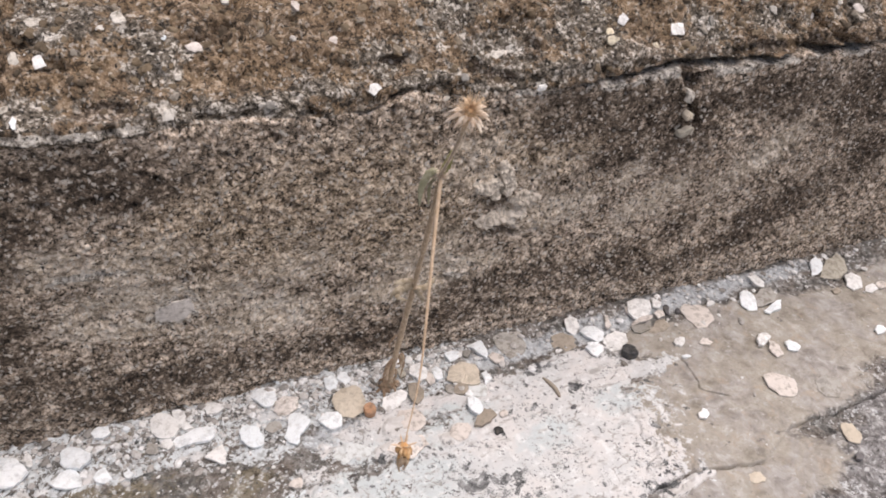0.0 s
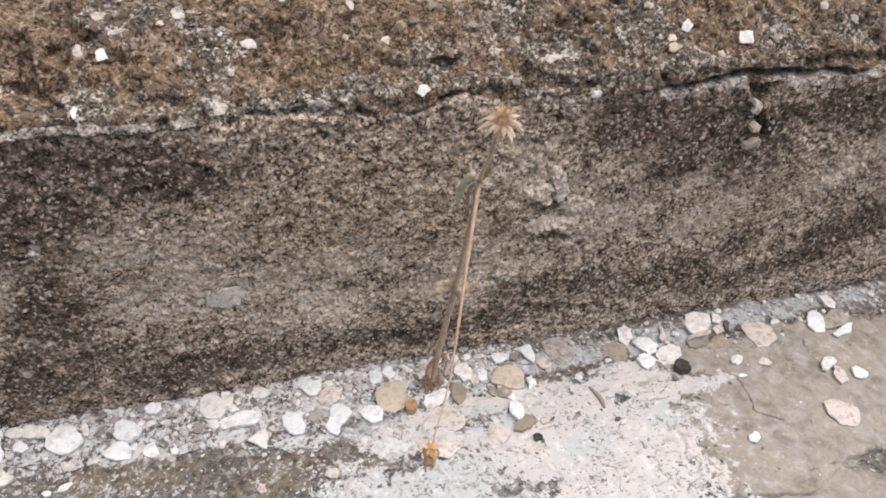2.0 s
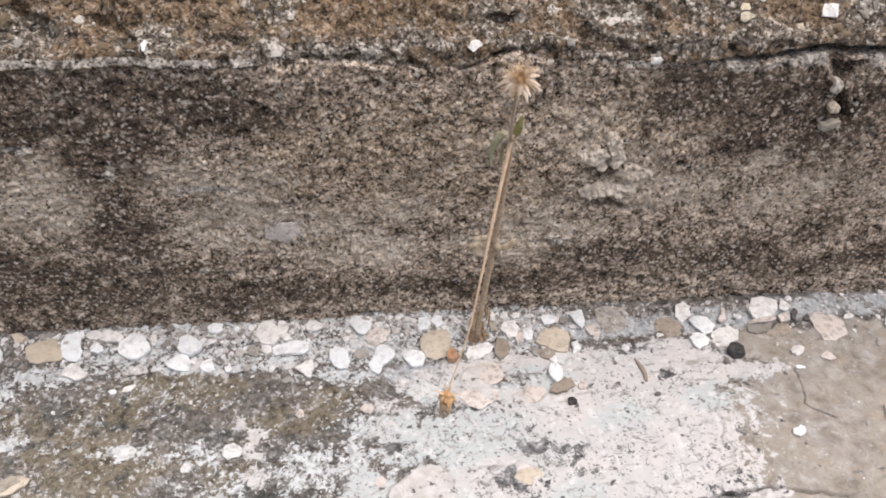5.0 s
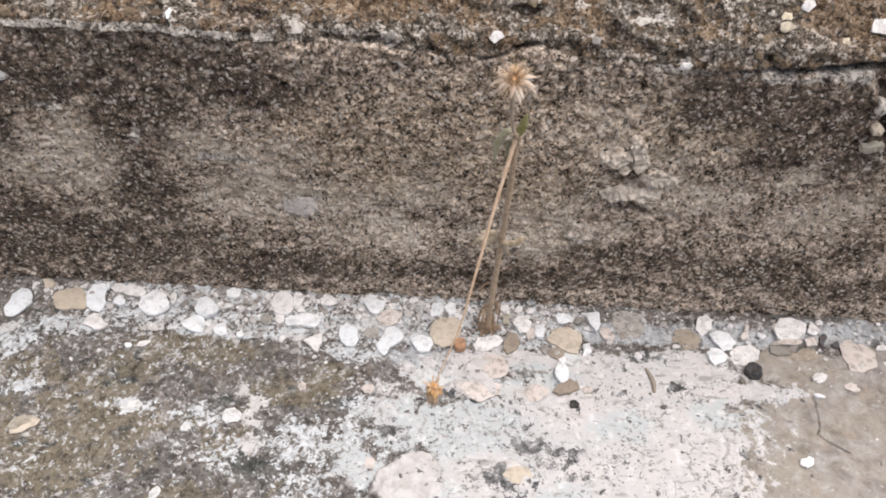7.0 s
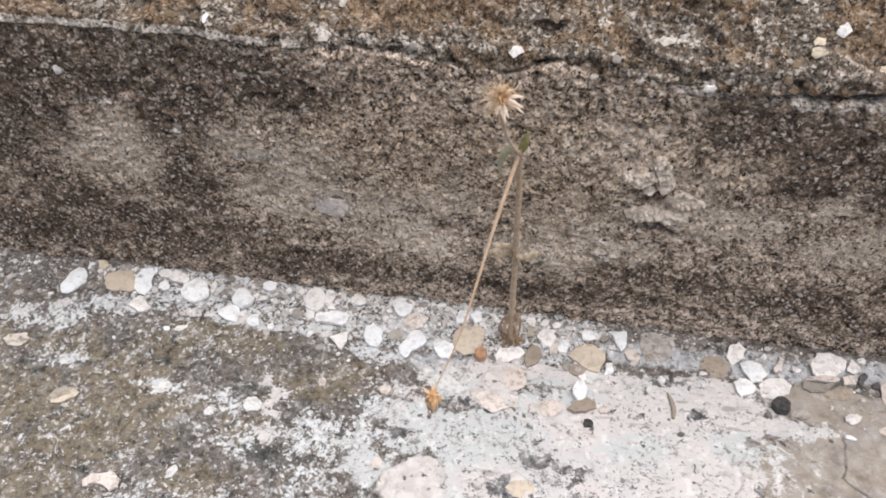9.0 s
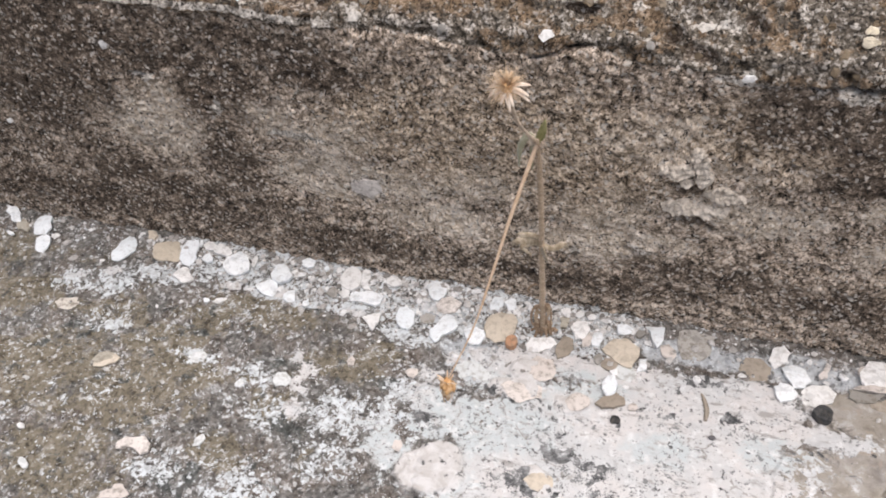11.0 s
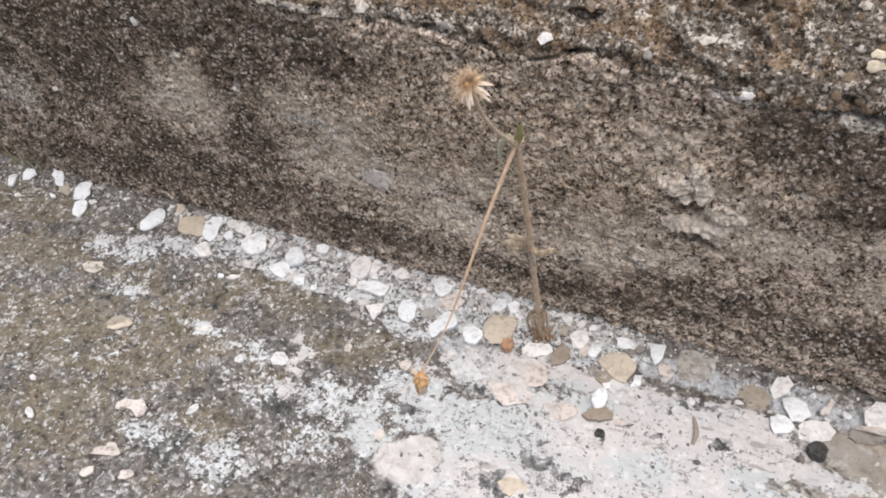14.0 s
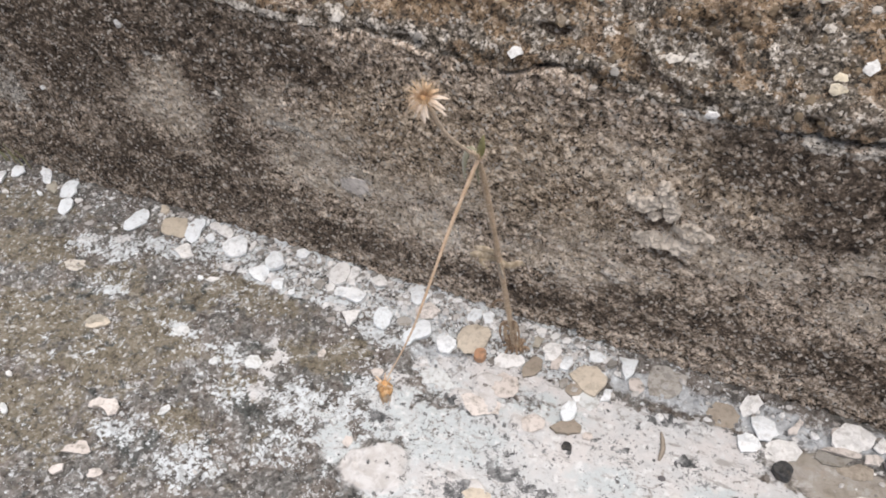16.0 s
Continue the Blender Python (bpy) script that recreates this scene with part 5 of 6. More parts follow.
chip(-0.0132, -0.0390, 0.0009, "chalk", (-8.6, 2.0), (-3.0, 5.0), (3.4, 4.0), (9.0, -1.0), (5.0, -3.8), (0.0, -2.6), (-4.6, -4.6))
chip(0.0525, -0.0245, 0.0010, "chalk", (-4.0, 3.4), (1.6, 4.6), (4.2, 0.6), (2.0, -4.2), (-3.0, -3.4))
chip(0.1060, -0.0092, 0.0009, "brown", (-6.4, -1.0), (-4.0, 5.0), (2.4, 6.2), (6.6, 2.0), (5.0, -4.6), (-1.6, -6.0))
pebble(0.0256, -0.0845, 0.0120, 0.0085, 10, 7, 0.0009, "tan")
pebble(-0.1258, -0.1369, 0.0085, 0.0045, 15, 7, 0.0010, "pink")


# ---- stones set in the wall ----
def inset(x, z, width, height, tone, corners=5, turn=0, proud=0.0008):
    """A stone in the wall's face or in its crumbling top, at that height."""
    global count
    count += 1
    s = float(np.interp(z, PROFILE[:12, 1], ARC[:12]))
    out = float(wall_field(np.array([x]), np.array([s]))[0][0])
    place, way = wall_place(np.array([x]), np.array([s]), np.array([out - 0.0012]))
    n = Vector(way[0])
    right = Vector((1, 0, 0))
    ob = part("stone", chip_mesh(uneven_outline(width, height, corners, 500 + count), 0.0012 + proud, 500 + count, 0.2), STONES[tone], wall, smooth=False)
    up = n.cross(right)
    ob.matrix_local = Matrix.Translation(place[0].tolist()) @ Matrix((right, up, n)).transposed().to_4x4() @ pose(0, 0, 0, 0, 0, turn)
    return ob


inset(-0.0972, 0.1698, 0.0062, 0.0048, "dusty", 6)
inset(-0.0724, 0.1691, 0.0049, 0.0058, "dusty", 6)
inset(-0.0990, 0.1625, 0.0062, 0.0062, "cream", 4, 8)
inset(-0.1046, 0.1627, 0.0036, 0.0052, "dusty", 6, -25)
inset(-0.0504, 0.1618, 0.0061, 0.0043, "pink", 7)
inset(-0.0626, 0.1474, 0.0056, 0.0040, "dusty", 5, 10)
inset(0.0072, 0.1474, 0.0054, 0.0046, "cream", 5, 30)
inset(-0.0033, 0.1607, 0.0037, 0.0033, "pink", 6)
inset(0.0583, 0.1525, 0.0066, 0.0040, "dusty", 5, 15)
inset(0.0742, 0.1412, 0.0048, 0.0030, "cream", 6, 8)
inset(0.1138, 0.1578, 0.0050, 0.0058, "cream", 5)
inset(0.1068, 0.1516, 0.0056, 0.0042, "sand", 6)
inset(0.1066, 0.1545, 0.0046, 0.0030, "sand", 6)
inset(0.1291, 0.1500, 0.0048, 0.0066, "sand", 6, 15)
inset(0.1402, 0.1530, 0.0076, 0.0064, "cream", 4, 5)
inset(0.2130, 0.1544, 0.0057, 0.0056, "cream", 6)
inset(0.2413, 0.1540, 0.0072, 0.0053, "pink", 6)
inset(0.1571, 0.1548, 0.0023, 0.0061, "grey", 5)
inset(-0.0371, 0.1704, 0.0030, 0.0054, "dusty", 6)
inset(-0.0136, 0.1689, 0.0036, 0.0054, "pink", 6)
inset(-0.1076, 0.1488, 0.0024, 0.0046, "white", 5)
inset(-0.1095, 0.1520, 0.0048, 0.0033, "dusty", 6)
inset(-0.0936, 0.1447, 0.0035, 0.0020, "grey", 6)
inset(-0.0294, 0.1464, 0.0040, 0.0030, "grey", 6)
inset(0.0418, 0.1475, 0.0032, 0.0030, "grey", 6)
inset(0.1478, 0.1278, 0.0046, 0.0066, "dusty", 5, 10, 0.0045)
inset(0.1499, 0.1182, 0.0046, 0.0044, "tan", 5, 0, 0.0040)
inset(0.1518, 0.1092, 0.0092, 0.0046, "olive", 6, 6, 0.0030)
inset(0.2417, 0.1400, 0.0072, 0.0036, "grey", 6)
inset(-0.0595, 0.1649, 0.0022, 0.0018, "white", 6)
inset(-0.0575, 0.1553, 0.0022, 0.0024, "dusty", 6)
inset(-0.0309, 0.1455, 0.0026, 0.0034, "grey", 5)
inset(0.1360, 0.0348, 0.0048, 0.0026, "dusty", 5)
inset(-0.1762, 0.1237, 0.0036, 0.0056, "cream", 5, -30, 0.0004)
inset(-0.2560, 0.0680, 0.0030, 0.0034, "cream", 6)
inset(-0.1325, 0.0980, 0.0036, 0.0050, "grey", 5, 20, 0.0004)
inset(-0.2700, 0.1000, 0.0040, 0.0036, "grey", 5)

# a scab of pale mortar that has come half away
scab_x, scab_s = np.meshgrid(np.arange(0.046, 0.092, 0.00024), np.arange(0.094, 0.146, 0.00024))
scab_z = np.interp(scab_s, ARC, PROFILE[:, 1])
jag = [0.0040 * fbm(scab_x, scab_z, 0.0040, 163 + 5 * k, 5, 0.70) for k in (0, 1)]
scab_in = blobs(scab_x + jag[0], scab_z + jag[1], SCAB)
scab_d, scab_who = lumps(scab_x, scab_z, 0.0017, 171)
scab_up = wall_field(scab_x, scab_s)[0] - 0.0016 + step(0.40, 0.47, scab_in) * (0.0031 + 0.0026 * fbm(scab_x, scab_z, 0.004, 175, 4, 0.6) + 0.0009 * scab_who * np.clip(1 - (scab_d / 0.6) ** 2, 0, 1))
scab = sheet("mortar_scab", wall_place(scab_x, scab_s, scab_up)[0], {}, STONES["mortar"])
scab.parent = wall
tagged(scab, "jagged scab of pale grey mortar")
inset(-0.0720, 0.0585, 0.0180, 0.0120, "pink", 6, 25, 0.0002)
inset(0.1000, 0.1640, 0.0040, 0.0034, "dusty", 6)
inset(0.1750, 0.1600, 0.0040, 0.0040, "dusty", 5)
inset(0.1900, 0.1560, 0.0034, 0.0044, "grey", 6)
inset(0.0300, 0.1630, 0.0034, 0.0028, "grey", 6)
inset(-0.1300, 0.1560, 0.0050, 0.0036, "dusty", 6)
inset(-0.1500, 0.1500, 0.0040, 0.0040, "grey", 6)


# ---- crumbs and aggregate: too many to count ----
def ball(levels=1):
    bm = bmesh.new()
    bmesh.ops.create_icosphere(bm, subdivisions=levels, radius=1.0)
    verts = np.array([v.co[:] for v in bm.verts])
    faces = np.array([[v.index for v in f.verts] for f in bm.faces])
    bm.free()
    return verts, faces


def heap(name, centres, axes, sizes, material, parent, label, levels=1, smooth=True, seed=5):
    """Many small uneven lumps as one mesh; axes: for each lump, the three ways along which its sizes run."""
    rng = np.random.default_rng(seed)
    verts, faces = ball(levels)
    n = len(centres)
    shape = verts[None] * (1 + rng.uniform(-0.26, 0.26, (n, len(verts), 1)))
    local = shape * sizes[:, None, :]
    places = centres[:, None, :] + np.einsum("nvk,nkj->nvj", local, axes)
    index = (faces[None] + (np.arange(n) * len(verts))[:, None, None]).reshape(-1, 3)
    mesh = bpy.data.meshes.new(name)
    mesh.from_pydata(places.reshape(-1, 3).tolist(), [], index.tolist())
    if smooth:
        mesh.polygons.foreach_set("use_smooth", np.ones(len(index), dtype=bool))
    mesh.materials.append(material)
    ob = new(name, mesh)
    if parent:
        ob.parent = parent
    return tagged(ob, label, kind="stuff")


rng = np.random.default_rng(12)
n_crumbs = 3000
cx_ = rng.uniform(-0.34, 0.34, n_crumbs)
cx_ = np.where(((cx_ > 0.065) | (cx_ < -0.20)) & (rng.random(n_crumbs) < 0.65), rng.uniform(-0.12, 0.06, n_crumbs), cx_)
cy_ = np.where(rng.random(n_crumbs) < 0.90, 0.0055 - rng.exponential(0.0085, n_crumbs), rng.uniform(-0.17, 0.0, n_crumbs))
cs_ = 0.0003 + np.minimum(rng.exponential(0.00040, n_crumbs), 0.0017)
cs_ = np.where(cy_ < -0.035, cs_ * 0.5, cs_)
cz_ = ground_field(cx_, cy_)[0] + cs_ * 0.25
turns = rng.uniform(0, 6.28, n_crumbs)
axes = np.zeros((n_crumbs, 3, 3))
axes[:, 0, 0], axes[:, 0, 1], axes[:, 1, 0], axes[:, 1, 1], axes[:, 2, 2] = np.cos(turns), np.sin(turns), -np.sin(turns), np.cos(turns), 1
crumbs = heap("stone_crumbs", np.stack([cx_, cy_, cz_], -1), axes, np.stack([cs_ * rng.uniform(0.9, 1.6, n_crumbs), cs_, cs_ * 0.6], -1), CRUMBS, None,
              "pale limestone crumbs and grit scattered along the wall foot", 1, False)
tagged(crumbs, category="gravel")

n_lumps = 1500
lx_ = rng.uniform(-0.33, 0.33, n_lumps)
s_edge = np.interp(lx_, [p[0] for p in LEDGE], [np.interp(p[1], PROFILE[:12, 1], ARC[:12]) for p in LEDGE])
ls_ = s_edge + 0.0022 + rng.random(n_lumps) ** 0.8 * 0.075
l_size = 0.0005 + np.minimum(rng.exponential(0.0006, n_lumps), 0.0012)
l_place, l_way = wall_place(lx_, ls_, wall_field(lx_, ls_)[0] - l_size * 0.35)
across = np.tile([1.0, 0, 0], (n_lumps, 1))
upward = np.cross(l_way, across)
spin = rng.uniform(0, 6.28, (n_lumps, 1))
axes = np.stack([across * np.cos(spin) + upward * np.sin(spin), -across * np.sin(spin) + upward * np.cos(spin), l_way], 1)
heap("aggregate", l_place, axes, np.stack([l_size * rng.uniform(1, 1.5, n_lumps), l_size, l_size * 0.75], -1), AGGREGATE, wall, "brown and grey pebbles showing in worn concrete", 2, False, 9)


# ---- the weed ----
def curve_points(points, count_between=8):
    """A smooth line through some points."""
    pts = [Vector(p) for p in points]
    pts = [2 * pts[0] - pts[1]] + pts + [2 * pts[-1] - pts[-2]]
    line = []
    for a, b, c, d in zip(pts, pts[1:], pts[2:], pts[3:]):
        for k in range(count_between):
            t = k / count_between
            line.append(0.5 * (2 * b + (c - a) * t + (2 * a - 5 * b + 4 * c - d) * t * t + (3 * b - 3 * c + d - a) * t**3))
    return line + [pts[-2]]


def tube(bm, line, radii, sides=8, wobble=0.0, seed=1):
    """A closed round stalk along a line; radii: at its start, its end and between."""
    r = random.Random(seed)
    rings = []
    side = Vector((1, 0.2, 0.1))
    for k, p in enumerate(line):
        ahead = (line[min(k + 1, len(line) - 1)] - line[max(k - 1, 0)]).normalized()
        side = (side - ahead * side.dot(ahead)).normalized()
        other = ahead.cross(side)
        size = float(np.interp(k / (len(line) - 1), np.linspace(0, 1, len(radii)), radii)) * (1 + r.uniform(-wobble, wobble))
        rings.append([bm.verts.new(p + size * (math.cos(6.2832 * j / sides) * side + math.sin(6.2832 * j / sides) * other)) for j in range(sides)])
    for a, b in zip(rings, rings[1:]):
        for j in range(sides):
            bm.faces.new((a[j], a[(j + 1) % sides], b[(j + 1) % sides], b[j]))
    bm.faces.new(rings[0][::-1])
    bm.faces.new(rings[-1])


def blade(bm, line, half_width, facing, fold=0.2, thick=0.00012, teeth=0.0, seed=1):
    """A narrow leaf along a line, pointed at both ends, folded along its rib, with thickness."""
    r = random.Random(seed)
    facing = Vector(facing)
    tops, unders = [], []
    last = len(line) - 1
    for k, p in enumerate(line):
        f = k / last
        ahead = (line[min(k + 1, last)] - line[max(k - 1, 0)]).normalized()
        across = ahead.cross(facing).normalized()
        up = across.cross(ahead).normalized()
        w = half_width * (math.sin(math.pi * min(1, 0.12 + 0.88 * f)) ** 0.8 + 0.05) * (1 + (teeth if k % 2 else -teeth) + r.uniform(-0.08, 0.08))
        row = [p - across * w + up * fold * w, p, p + across * w + up * fold * w]
        tops.append([bm.verts.new(q + up * thick) for q in row])
        unders.append([bm.verts.new(q - up * thick) for q in row])
    for k in range(last):
        for j in (0, 1):
            bm.faces.new((tops[k][j], tops[k][j + 1], tops[k + 1][j + 1], tops[k + 1][j]))
            bm.faces.new((unders[k][j + 1], unders[k][j], unders[k + 1][j], unders[k + 1][j + 1]))
        bm.faces.new((tops[k][0], tops[k + 1][0], unders[k + 1][0], unders[k][0]))
        bm.faces.new((tops[k + 1][2], tops[k][2], unders[k][2], unders[k + 1][2]))
    for k in (0, last):
        for j in (0, 1):
            bm.faces.new((tops[k][j], unders[k][j], unders[k][j + 1], tops[k][j + 1]))


def hairs(bm, line, radius, length, number, seed):
    """Short fine hairs that stand off a stalk."""
    r = random.Random(seed)
    for _ in range(number):
        k = r.randrange(1, len(line) - 1)
        ahead = (line[k + 1] - line[k - 1]).normalized()
        way = Vector((r.uniform(-1, 1), r.uniform(-1, 1), r.uniform(-1, 1)))
        way = (way - ahead * way.dot(ahead)).normalized()
        root = line[k] + (line[k + 1] - line[k]) * r.random() + way * radius * 0.8
        tip = root + (way + ahead * r.uniform(-0.4, 0.5)).normalized() * length * r.uniform(0.5, 1.2)
        side = ahead * 0.00007
        other = way.cross(ahead) * 0.00007
        a, b, c, t = (bm.verts.new(q) for q in (root + side, root - side + other, root - side - other, tip))
        for tri in ((a, b, t), (b, c, t), (c, a, t), (a, c, b)):
            bm.faces.new(tri)


FOOT, JOINT, FORK = Vector((0.0131, -0.0090, -0.001)), Vector((0.0139, -0.0298, 0.0800)), Vector((0.0139, -0.0452, 0.1415))
HEAD, NOD = Vector((0.0097, -0.0690, 0.1775)), Vector((-0.0086, -0.0836, 0.0600))
weed = new("dried_weed")
weed.location = (0.0131, -0.0090, ground_height(0.0131, -0.0090))
tagged(weed, "withered daisy weed with hairy stalk, bristly seed head, by wall", "weed")
BASE = Matrix.Translation(-weed.location)


def weed_part(name, bm, material, parent=None, label=""):
    bm.transform(BASE)
    return part(name, bm, material, parent or weed, label)


stalk_line = curve_points([FOOT, (0.0133, -0.0194, 0.039), JOINT, (0.0142, -0.0395, 0.118), FORK], 10)
bm = bmesh.new()
tube(bm, stalk_line, [0.0016, 0.00125, 0.00108, 0.00096, 0.00086], 9, 0.16, 3)
bmesh.ops.create_icosphere(bm, subdivisions=2, radius=0.0014, matrix=Matrix.Translation(JOINT))
bmesh.ops.create_icosphere(bm, subdivisions=2, radius=0.0013, matrix=Matrix.Translation(FORK))
stalk = weed_part("stalk", bm, STALK, label="hairy brown stalk")
bm = bmesh.new()
hairs(bm, stalk_line, 0.0011, 0.0016, 620, 8)
tagged(weed_part("hairs", bm, NECK, stalk, "fine pale hairs"), kind="stuff")

bm = bmesh.new()
hairs(bm, [FORK + Vector((0, 0, 0.0005 * k)) for k in range(-4, 5)], 0.0011, 0.0026, 130, 12)
tagged(weed_part("fuzz", bm, BRACT, stalk, "white woolly hairs at the fork"), kind="stuff")

neck_line = curve_points([FORK, (0.0124, -0.0505, 0.1475), (0.0106, -0.0605, 0.1610), HEAD], 8)
bm = bmesh.new()
tube(bm, neck_line, [0.00066, 0.00052, 0.00055, 0.0008], 8, 0.06, 4)
neck = weed_part("flower_stalk", bm, NECK, label="hairy grey flower stalk")
bm = bmesh.new()
hairs(bm, neck_line, 0.0006, 0.0011, 160, 9)
tagged(weed_part("hairs", bm, NECK, neck, "fine pale hairs"), kind="stuff")

hang_line = curve_points([FORK, (0.0083, -0.0564, 0.1200), (0.0038, -0.0656, 0.1000), (-0.0010, -0.0746, 0.0805), NOD], 10)
bm = bmesh.new()
tube(bm, hang_line, [0.0007, 0.00062, 0.00050, 0.00030, 0.00020], 8, 0.05, 5)
hanging = weed_part("drooping_stalk", bm, STRAW, label="bent straw-coloured flower stalk")
bm = bmesh.new()
hairs(bm, hang_line, 0.0005, 0.0008, 160, 10)
tagged(weed_part("hairs", bm, STRAW, hanging, "fine pale hairs"), kind="stuff")

# the open seed head: bracts spread like a star below a tan tuft
axis = (HEAD - Vector(neck_line[-6])).normalized()
side = axis.cross(Vector((1, 0, 0))).normalized()
east = side.cross(axis).normalized()
bm = bmesh.new()
bmesh.ops.create_uvsphere(bm, u_segments=14, v_segments=9, radius=1.0, matrix=Matrix.Translation(HEAD) @ axis.to_track_quat("Z", "Y").to_matrix().to_4x4() @ Matrix.Diagonal((0.0017, 0.0017, 0.0014, 1)))
seed_head = weed_part("seed_head", bm, AMBER, label="dry amber seed head")
r = random.Random(21)
for k in range(14):
    a = 6.2832 * (k + r.uniform(-0.42, 0.42)) / 14
    way = math.cos(a) * east + math.sin(a) * side
    front = way.dot(Vector((-0.2, -0.7, -0.6))) > -0.55
    reach = r.uniform(0.0040, 0.0070) if front else r.uniform(0.0042, 0.0058)
    drop = r.uniform(-0.95, -0.10) if front else r.uniform(0.0, 0.5)
    line = curve_points([HEAD + way * 0.0012, HEAD + way * reach * 0.55 + axis * (0.0006 + drop * reach * 0.2), HEAD + way * reach + axis * drop * reach * 0.8], 4)
    bm = bmesh.new()
    blade(bm, line, r.uniform(0.00046, 0.00070), axis, 0.35, 0.00008, 0, k)
    weed_part("bract", bm, BRACT if front else TUFT, seed_head, "papery cream bract" if front else "tan dry bract")
bm = bmesh.new()
for k in range(300):
    a, up = r.uniform(0, 6.2832), r.uniform(-0.3, 1.3)
    way = (math.cos(a) * east + math.sin(a) * side) * math.cos(up) + axis * math.sin(up)
    length = r.uniform(0.0038, 0.0072)
    tube(bm, [HEAD + way * 0.001, HEAD + way * length * 0.6 + Vector((0, 0, 0.0002)), HEAD + way * length + Vector((0, 0, -0.0003))], [0.00006, 0.00003], 3)
tagged(weed_part("bristles", bm, TUFT, seed_head, "fine tan bristles"), kind="stuff")
bm = bmesh.new()
for dx, dz in ((0.0026, 0.0062), (-0.0004, 0.0078), (0.0042, 0.0040)):
    tube(bm, curve_points([HEAD, HEAD + Vector((dx * 0.4, 0.0004, dz * 0.6)), HEAD + Vector((dx, 0.0006, dz))], 4), [0.00013, 0.00006], 5)
weed_part("style", bm, TUFT, seed_head)

# the closed head that hangs from the bent stalk
down = (NOD - Vector(hang_line[-6])).normalized()
down = (0.25 * down + Vector((0.02, 0.05, -1.0))).normalized()
bm = bmesh.new()
cup = [NOD - down * 0.0010] + [NOD + down * d for d in (0.0004, 0.0020, 0.0040, 0.0056)]
tube(bm, cup, [0.0004, 0.0013, 0.0021, 0.0019, 0.0012], 12, 0.16, 6)
cup_ob = weed_part("drooping_head", bm, RUST, label="amber withered flower head with shrivelled petals")
flank = down.cross(Vector((0, 1, 0))).normalized()
front_way = flank.cross(down).normalized()
# shrivelled petals hang to a point below the cup
for k in range(11):
    a = 6.2832 * (k + r.uniform(-0.3, 0.3)) / 11
    way = math.cos(a) * flank + math.sin(a) * front_way
    start, length = r.uniform(0.0034, 0.0046), r.uniform(0.0050, 0.0098)
    line = curve_points([NOD + down * start + way * 0.0018, NOD + down * (start + length * 0.45) + way * r.uniform(0.0012, 0.0020), NOD + down * (start + length) + way * r.uniform(0.0001, 0.0011)], 4)
    bm = bmesh.new()
    blade(bm, line, r.uniform(0.0005, 0.0010), way, 0.4, 0.00008, 0.1, 40 + k)
    weed_part("petal", bm, BRACT if k % 5 == 0 else TUFT, cup_ob)
# scales of the cup, some of them lifted
for k in range(14):
    a = 6.2832 * (k + r.uniform(-0.4, 0.4)) / 14
    way = math.cos(a) * flank + math.sin(a) * front_way
    start, length = r.uniform(-0.0004, 0.0016), r.uniform(0.0026, 0.0046)
    out = r.uniform(0.0022, 0.0027)
    line = curve_points([NOD + down * start + way * 0.0009, NOD + down * (start + length * 0.5) + way * out, NOD + down * (start + length) + way * out * r.uniform(0.85, 1.25)], 4)
    bm = bmesh.new()
    blade(bm, line, r.uniform(0.0004, 0.0008), way, 0.3, 0.00008, 0, 140 + k)
    weed_part("scale", bm, AMBER if k % 3 == 0 else RUST, cup_ob)
for turn, reach, rise in ((-1.2, 0.0030, 0.0018), (-0.3, 0.0042, 0.0012), (0.8, 0.0026, 0.0024), (1.9, 0.0024, 0.0030), (2.9, 0.0046, 0.0004), (3.5, 0.0036, 0.0020), (4.4, 0.0028, 0.0026)):
    way = math.cos(turn) * flank + math.sin(turn) * front_way
    line = curve_points([NOD + down * 0.0010, NOD + way * reach * 0.6 - down * rise * 0.3, NOD - down * rise + way * reach], 4)
    bm = bmesh.new()
    blade(bm, line, 0.00034, way, 0.2, 0.00008)
    weed_part("sepal", bm, STRAW, cup_ob)


# its leaves
def leaf(points, half_width, facing, material, name, label, teeth=0.0, fold=0.25, seed=1):
    bm = bmesh.new()
    blade(bm, curve_points(points, 6), half_width, facing, fold, 0.00014, teeth, seed)
    return weed_part(name, bm, material, label=label)


leaf([FORK, FORK + Vector((0.0016, -0.0006, 0.0045)), FORK + Vector((0.0024, -0.0016, 0.0100))], 0.0013, (-0.3, -1, 0.2), LEAF, "leaf", "small green leaf at the fork", 0.1, 0.5, 2)
leaf([FORK, FORK + Vector((-0.0030, 0.0010, 0.0010)), FORK + Vector((-0.0056, 0.0018, -0.0050)), FORK + Vector((-0.0060, 0.0016, -0.0125))], 0.0012, (-0.5, -1, 0.5), FELT, "leaf", "limp grey-green hairy leaf", 0.12, 0.4, 3)
leaf([FORK + Vector((0, 0.0006, -0.001)), FORK + Vector((-0.0022, 0.0030, -0.0050)), FORK + Vector((-0.0020, 0.0036, -0.0150))], 0.0007, (0, -1, 0), FELT, "leaf", "limp grey-green hairy leaf", 0.1, 0.4, 13)
leaf([JOINT, JOINT + Vector((-0.0045, -0.0022, 0.0034)), JOINT + Vector((-0.0088, -0.0034, 0.0030)), JOINT + Vector((-0.0106, -0.0030, 0.0000))], 0.0013, (0.1, -0.9, 0.6), WITHERED, "withered_leaf", "curled dry leaf", 0.2, 0.6, 4)
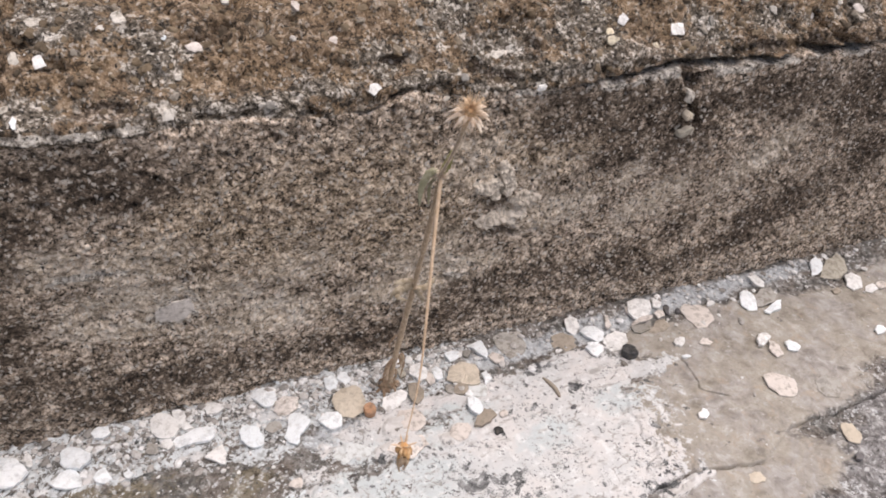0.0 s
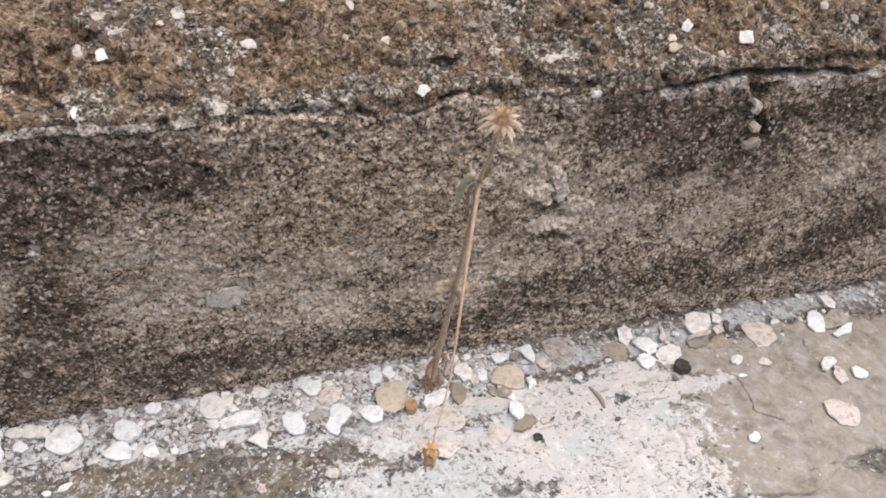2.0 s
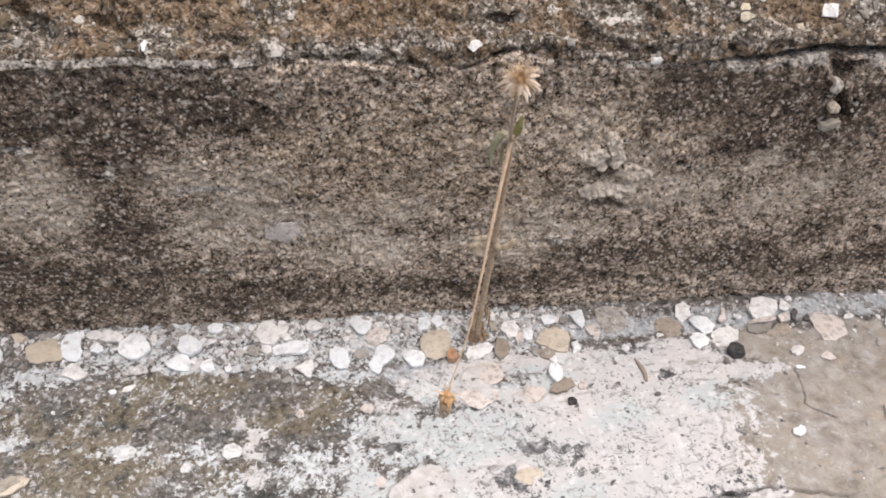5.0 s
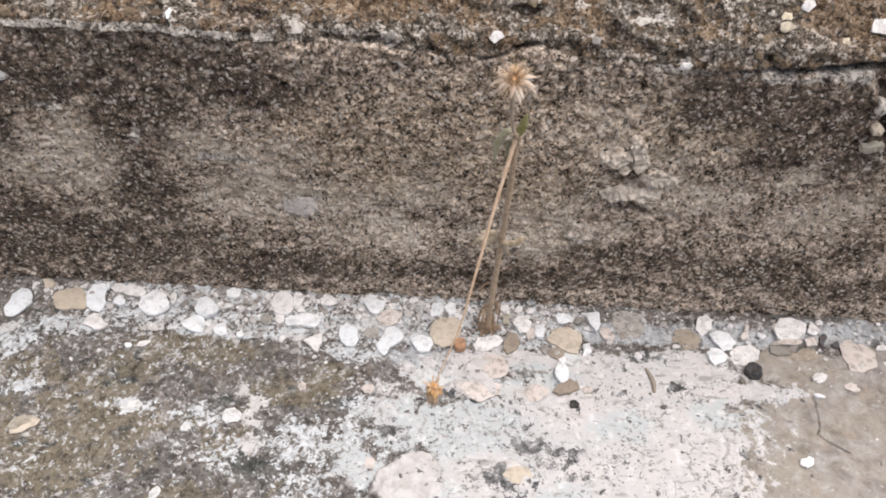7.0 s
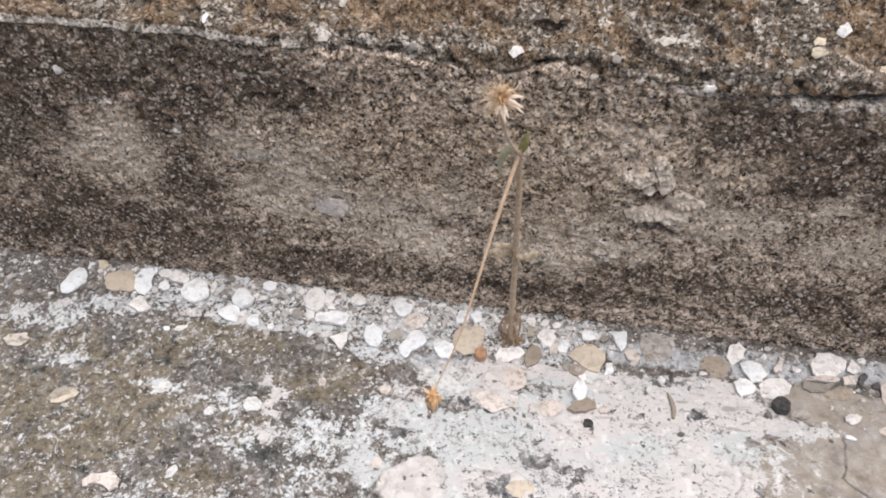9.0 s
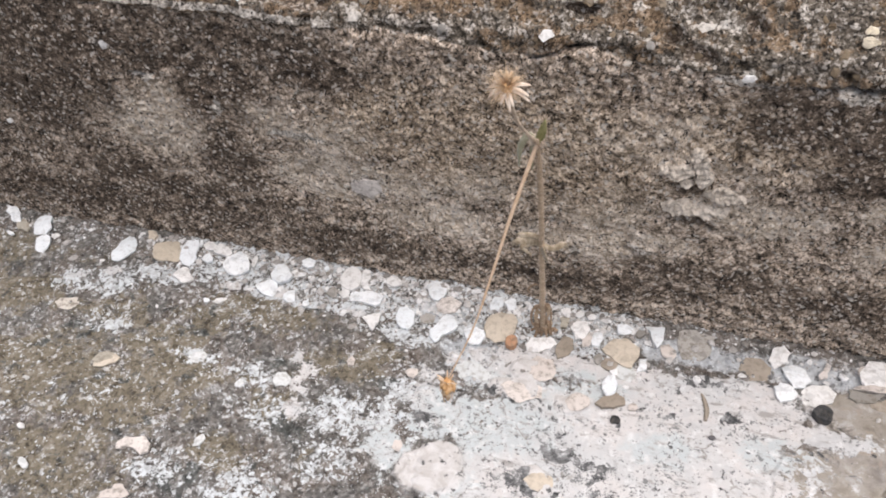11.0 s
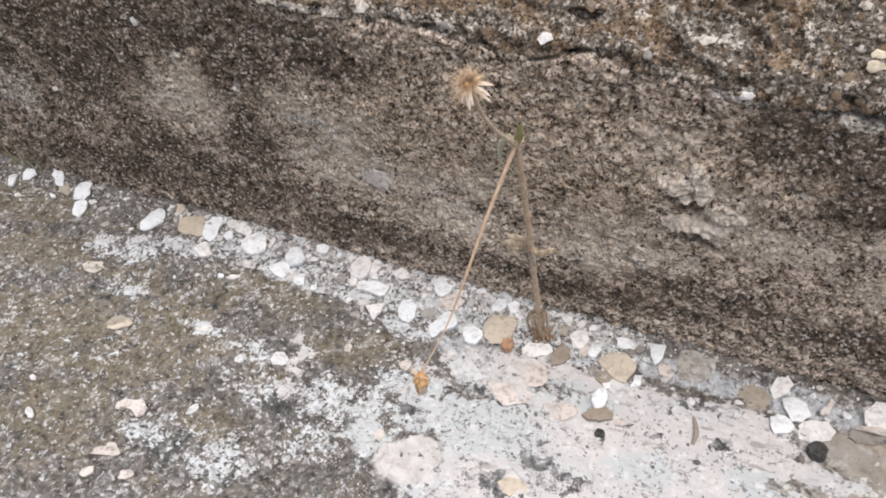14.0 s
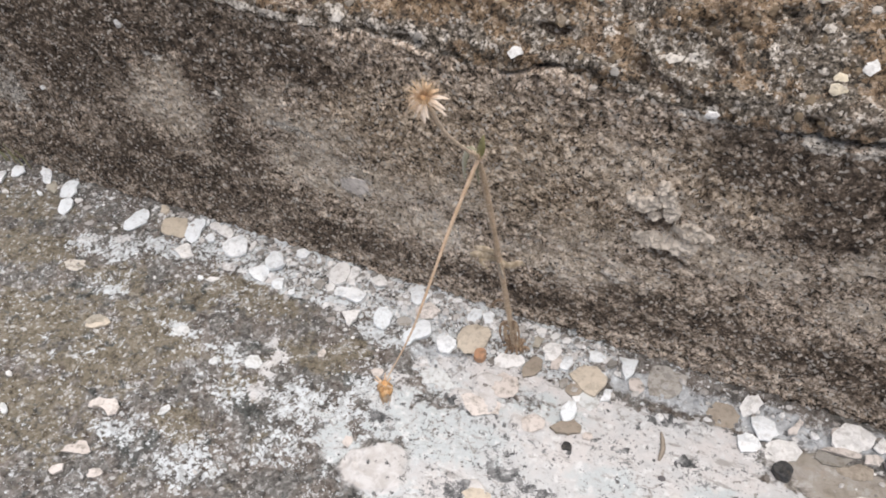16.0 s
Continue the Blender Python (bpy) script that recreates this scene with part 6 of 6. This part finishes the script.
leaf([JOINT + Vector((0, 0, 0.0030)), JOINT + Vector((-0.0034, -0.0012, 0.0052)), JOINT + Vector((-0.0072, -0.0020, 0.0058)), JOINT + Vector((-0.0092, -0.0020, 0.0052))], 0.0010, (0.1, -0.9, 0.6), WITHERED, "withered_leaf", "curled dry leaf", 0.2, 0.6, 14)
leaf([JOINT, JOINT + Vector((-0.0050, 0.0010, -0.0022)), JOINT + Vector((-0.0070, -0.0008, -0.0026)), JOINT + Vector((-0.0030, -0.0030, -0.0040))], 0.0011, (0, -0.8, 0.7), WITHERED, "withered_leaf", "curled dry leaf", 0.2, 0.6, 5)
leaf([JOINT, JOINT + Vector((0.0040, -0.0008, -0.0006)), JOINT + Vector((0.0078, 0.0002, 0.0012)), JOINT + Vector((0.0096, 0.0020, -0.0012))], 0.0012, (0.1, -0.9, 0.6), WITHERED, "withered_leaf", "curled dry leaf", 0.2, 0.6, 6)
leaf([JOINT, JOINT + Vector((0.0022, -0.0026, -0.0026)), JOINT + Vector((0.0032, -0.0028, -0.0068))], 0.0012, (-0.6, -1, 0), WITHERED, "withered_leaf", "curled dry leaf", 0.15, 0.6, 7)
leaf([(0.0134, -0.0205, 0.044), (0.0105, -0.0220, 0.047), (0.0078, -0.0226, 0.0435), (0.0090, -0.0215, 0.0395)], 0.00036, (0, -1, 0.3), ROOT, "withered_leaf", "brown shrivelled leaf", 0.1, 0.5, 8)
leaf([(0.0133, -0.0170, 0.028), (0.0160, -0.0176, 0.030), (0.0172, -0.0165, 0.022), (0.0168, -0.0150, 0.012)], 0.00054, (0, -1, 0.3), ROOT, "withered_leaf", "brown shrivelled leaf", 0.2, 0.5, 9)
leaf([(0.0132, -0.0160, 0.024), (0.0100, -0.0172, 0.026), (0.0084, -0.0165, 0.018), (0.0090, -0.0140, 0.008)], 0.00049, (0, -1, 0.3), ROOT, "withered_leaf", "brown shrivelled leaf", 0.2, 0.5, 10)
r = random.Random(34)
for k in range(9):
    at = FOOT + (Vector((0.0133, -0.0194, 0.039)) - FOOT) * r.uniform(0.05, 0.85)
    side_way, hang = r.choice((-1, 1)) * r.uniform(0.0008, 0.0028), r.uniform(0.003, 0.008)
    leaf([at, at + Vector((side_way, -0.0010, r.uniform(0.0, 0.003))), at + Vector((side_way * 1.15, -0.0008, -hang * 0.5)), at + Vector((side_way * r.uniform(0.4, 1.2), 0.0004, -hang))],
         r.uniform(0.00035, 0.0008), (0.2, -1, 0.3), ROOT if k % 3 else STALK, "withered_leaf", "brown shrivelled leaf", 0.25, 0.5, 90 + k)
r = random.Random(33)
for k in range(40):
    a = r.uniform(0, 6.2832)
    way = Vector((math.cos(a), 0.75 * math.sin(a) - 0.15, 0))
    turned = Vector((-way.y, way.x, 0)) * r.uniform(-0.003, 0.003)
    rise, reach = r.uniform(0.001, 0.008), r.uniform(0.0012, 0.0050)
    leaf([FOOT + Vector((0, 0, 0.0015)) + turned * 0.5, FOOT + way * reach * 0.5 + Vector((0, 0, rise)) - turned * 0.4, FOOT + way * reach + Vector((0, 0, rise * 0.6)) + turned, FOOT + way * reach * 1.35 + Vector((0, 0, rise * 0.9 if k % 2 else 0.0008)) + turned * 1.5],
         r.uniform(0.00025, 0.0008), (way.x, way.y - 0.3, 0.8), ROOT if k % 3 else STALK, "rotted_leaf", "", 0.25, 0.5, 60 + k)

# ---- a shrivelled twig, and grass in the wall's foot ----
twig_line = [Vector((x, y, ground_height(x, y) + 0.0006)) for x, y, _ in curve_points([(0.0847, -0.0277, 0), (0.0861, -0.0307, 0), (0.0873, -0.0352, 0), (0.0871, -0.0403, 0)], 5)]
bm = bmesh.new()
tube(bm, twig_line, [0.0004, 0.0010, 0.0012, 0.0007], 7, 0.12, 7)
tagged(part("dry_twig", bm, STONES["brown"]), "short curved brown twig lying on limewashed ground", "twig")

grass = new("grass_tuft")
grass.location = (-0.312, 0.004, ground_height(-0.312, 0.004))
tagged(grass, "tiny yellow-green grass tuft growing against the wall foot", "grass")
r = random.Random(8)
for k in range(11):
    x, lean, tall = r.uniform(-0.011, 0.011), r.uniform(-0.004, 0.004), r.uniform(0.009, 0.019)
    bm = bmesh.new()
    blade(bm, curve_points([(x, 0, -0.001), (x + lean * 0.4, -0.001, tall * 0.6), (x + lean, -0.0025, tall)], 4), 0.0007, (0, -1, 0.2), 0.3, 0.00008, 0, k)
    part("grass_blade", bm, LEAF if k % 3 else WITHERED, grass)
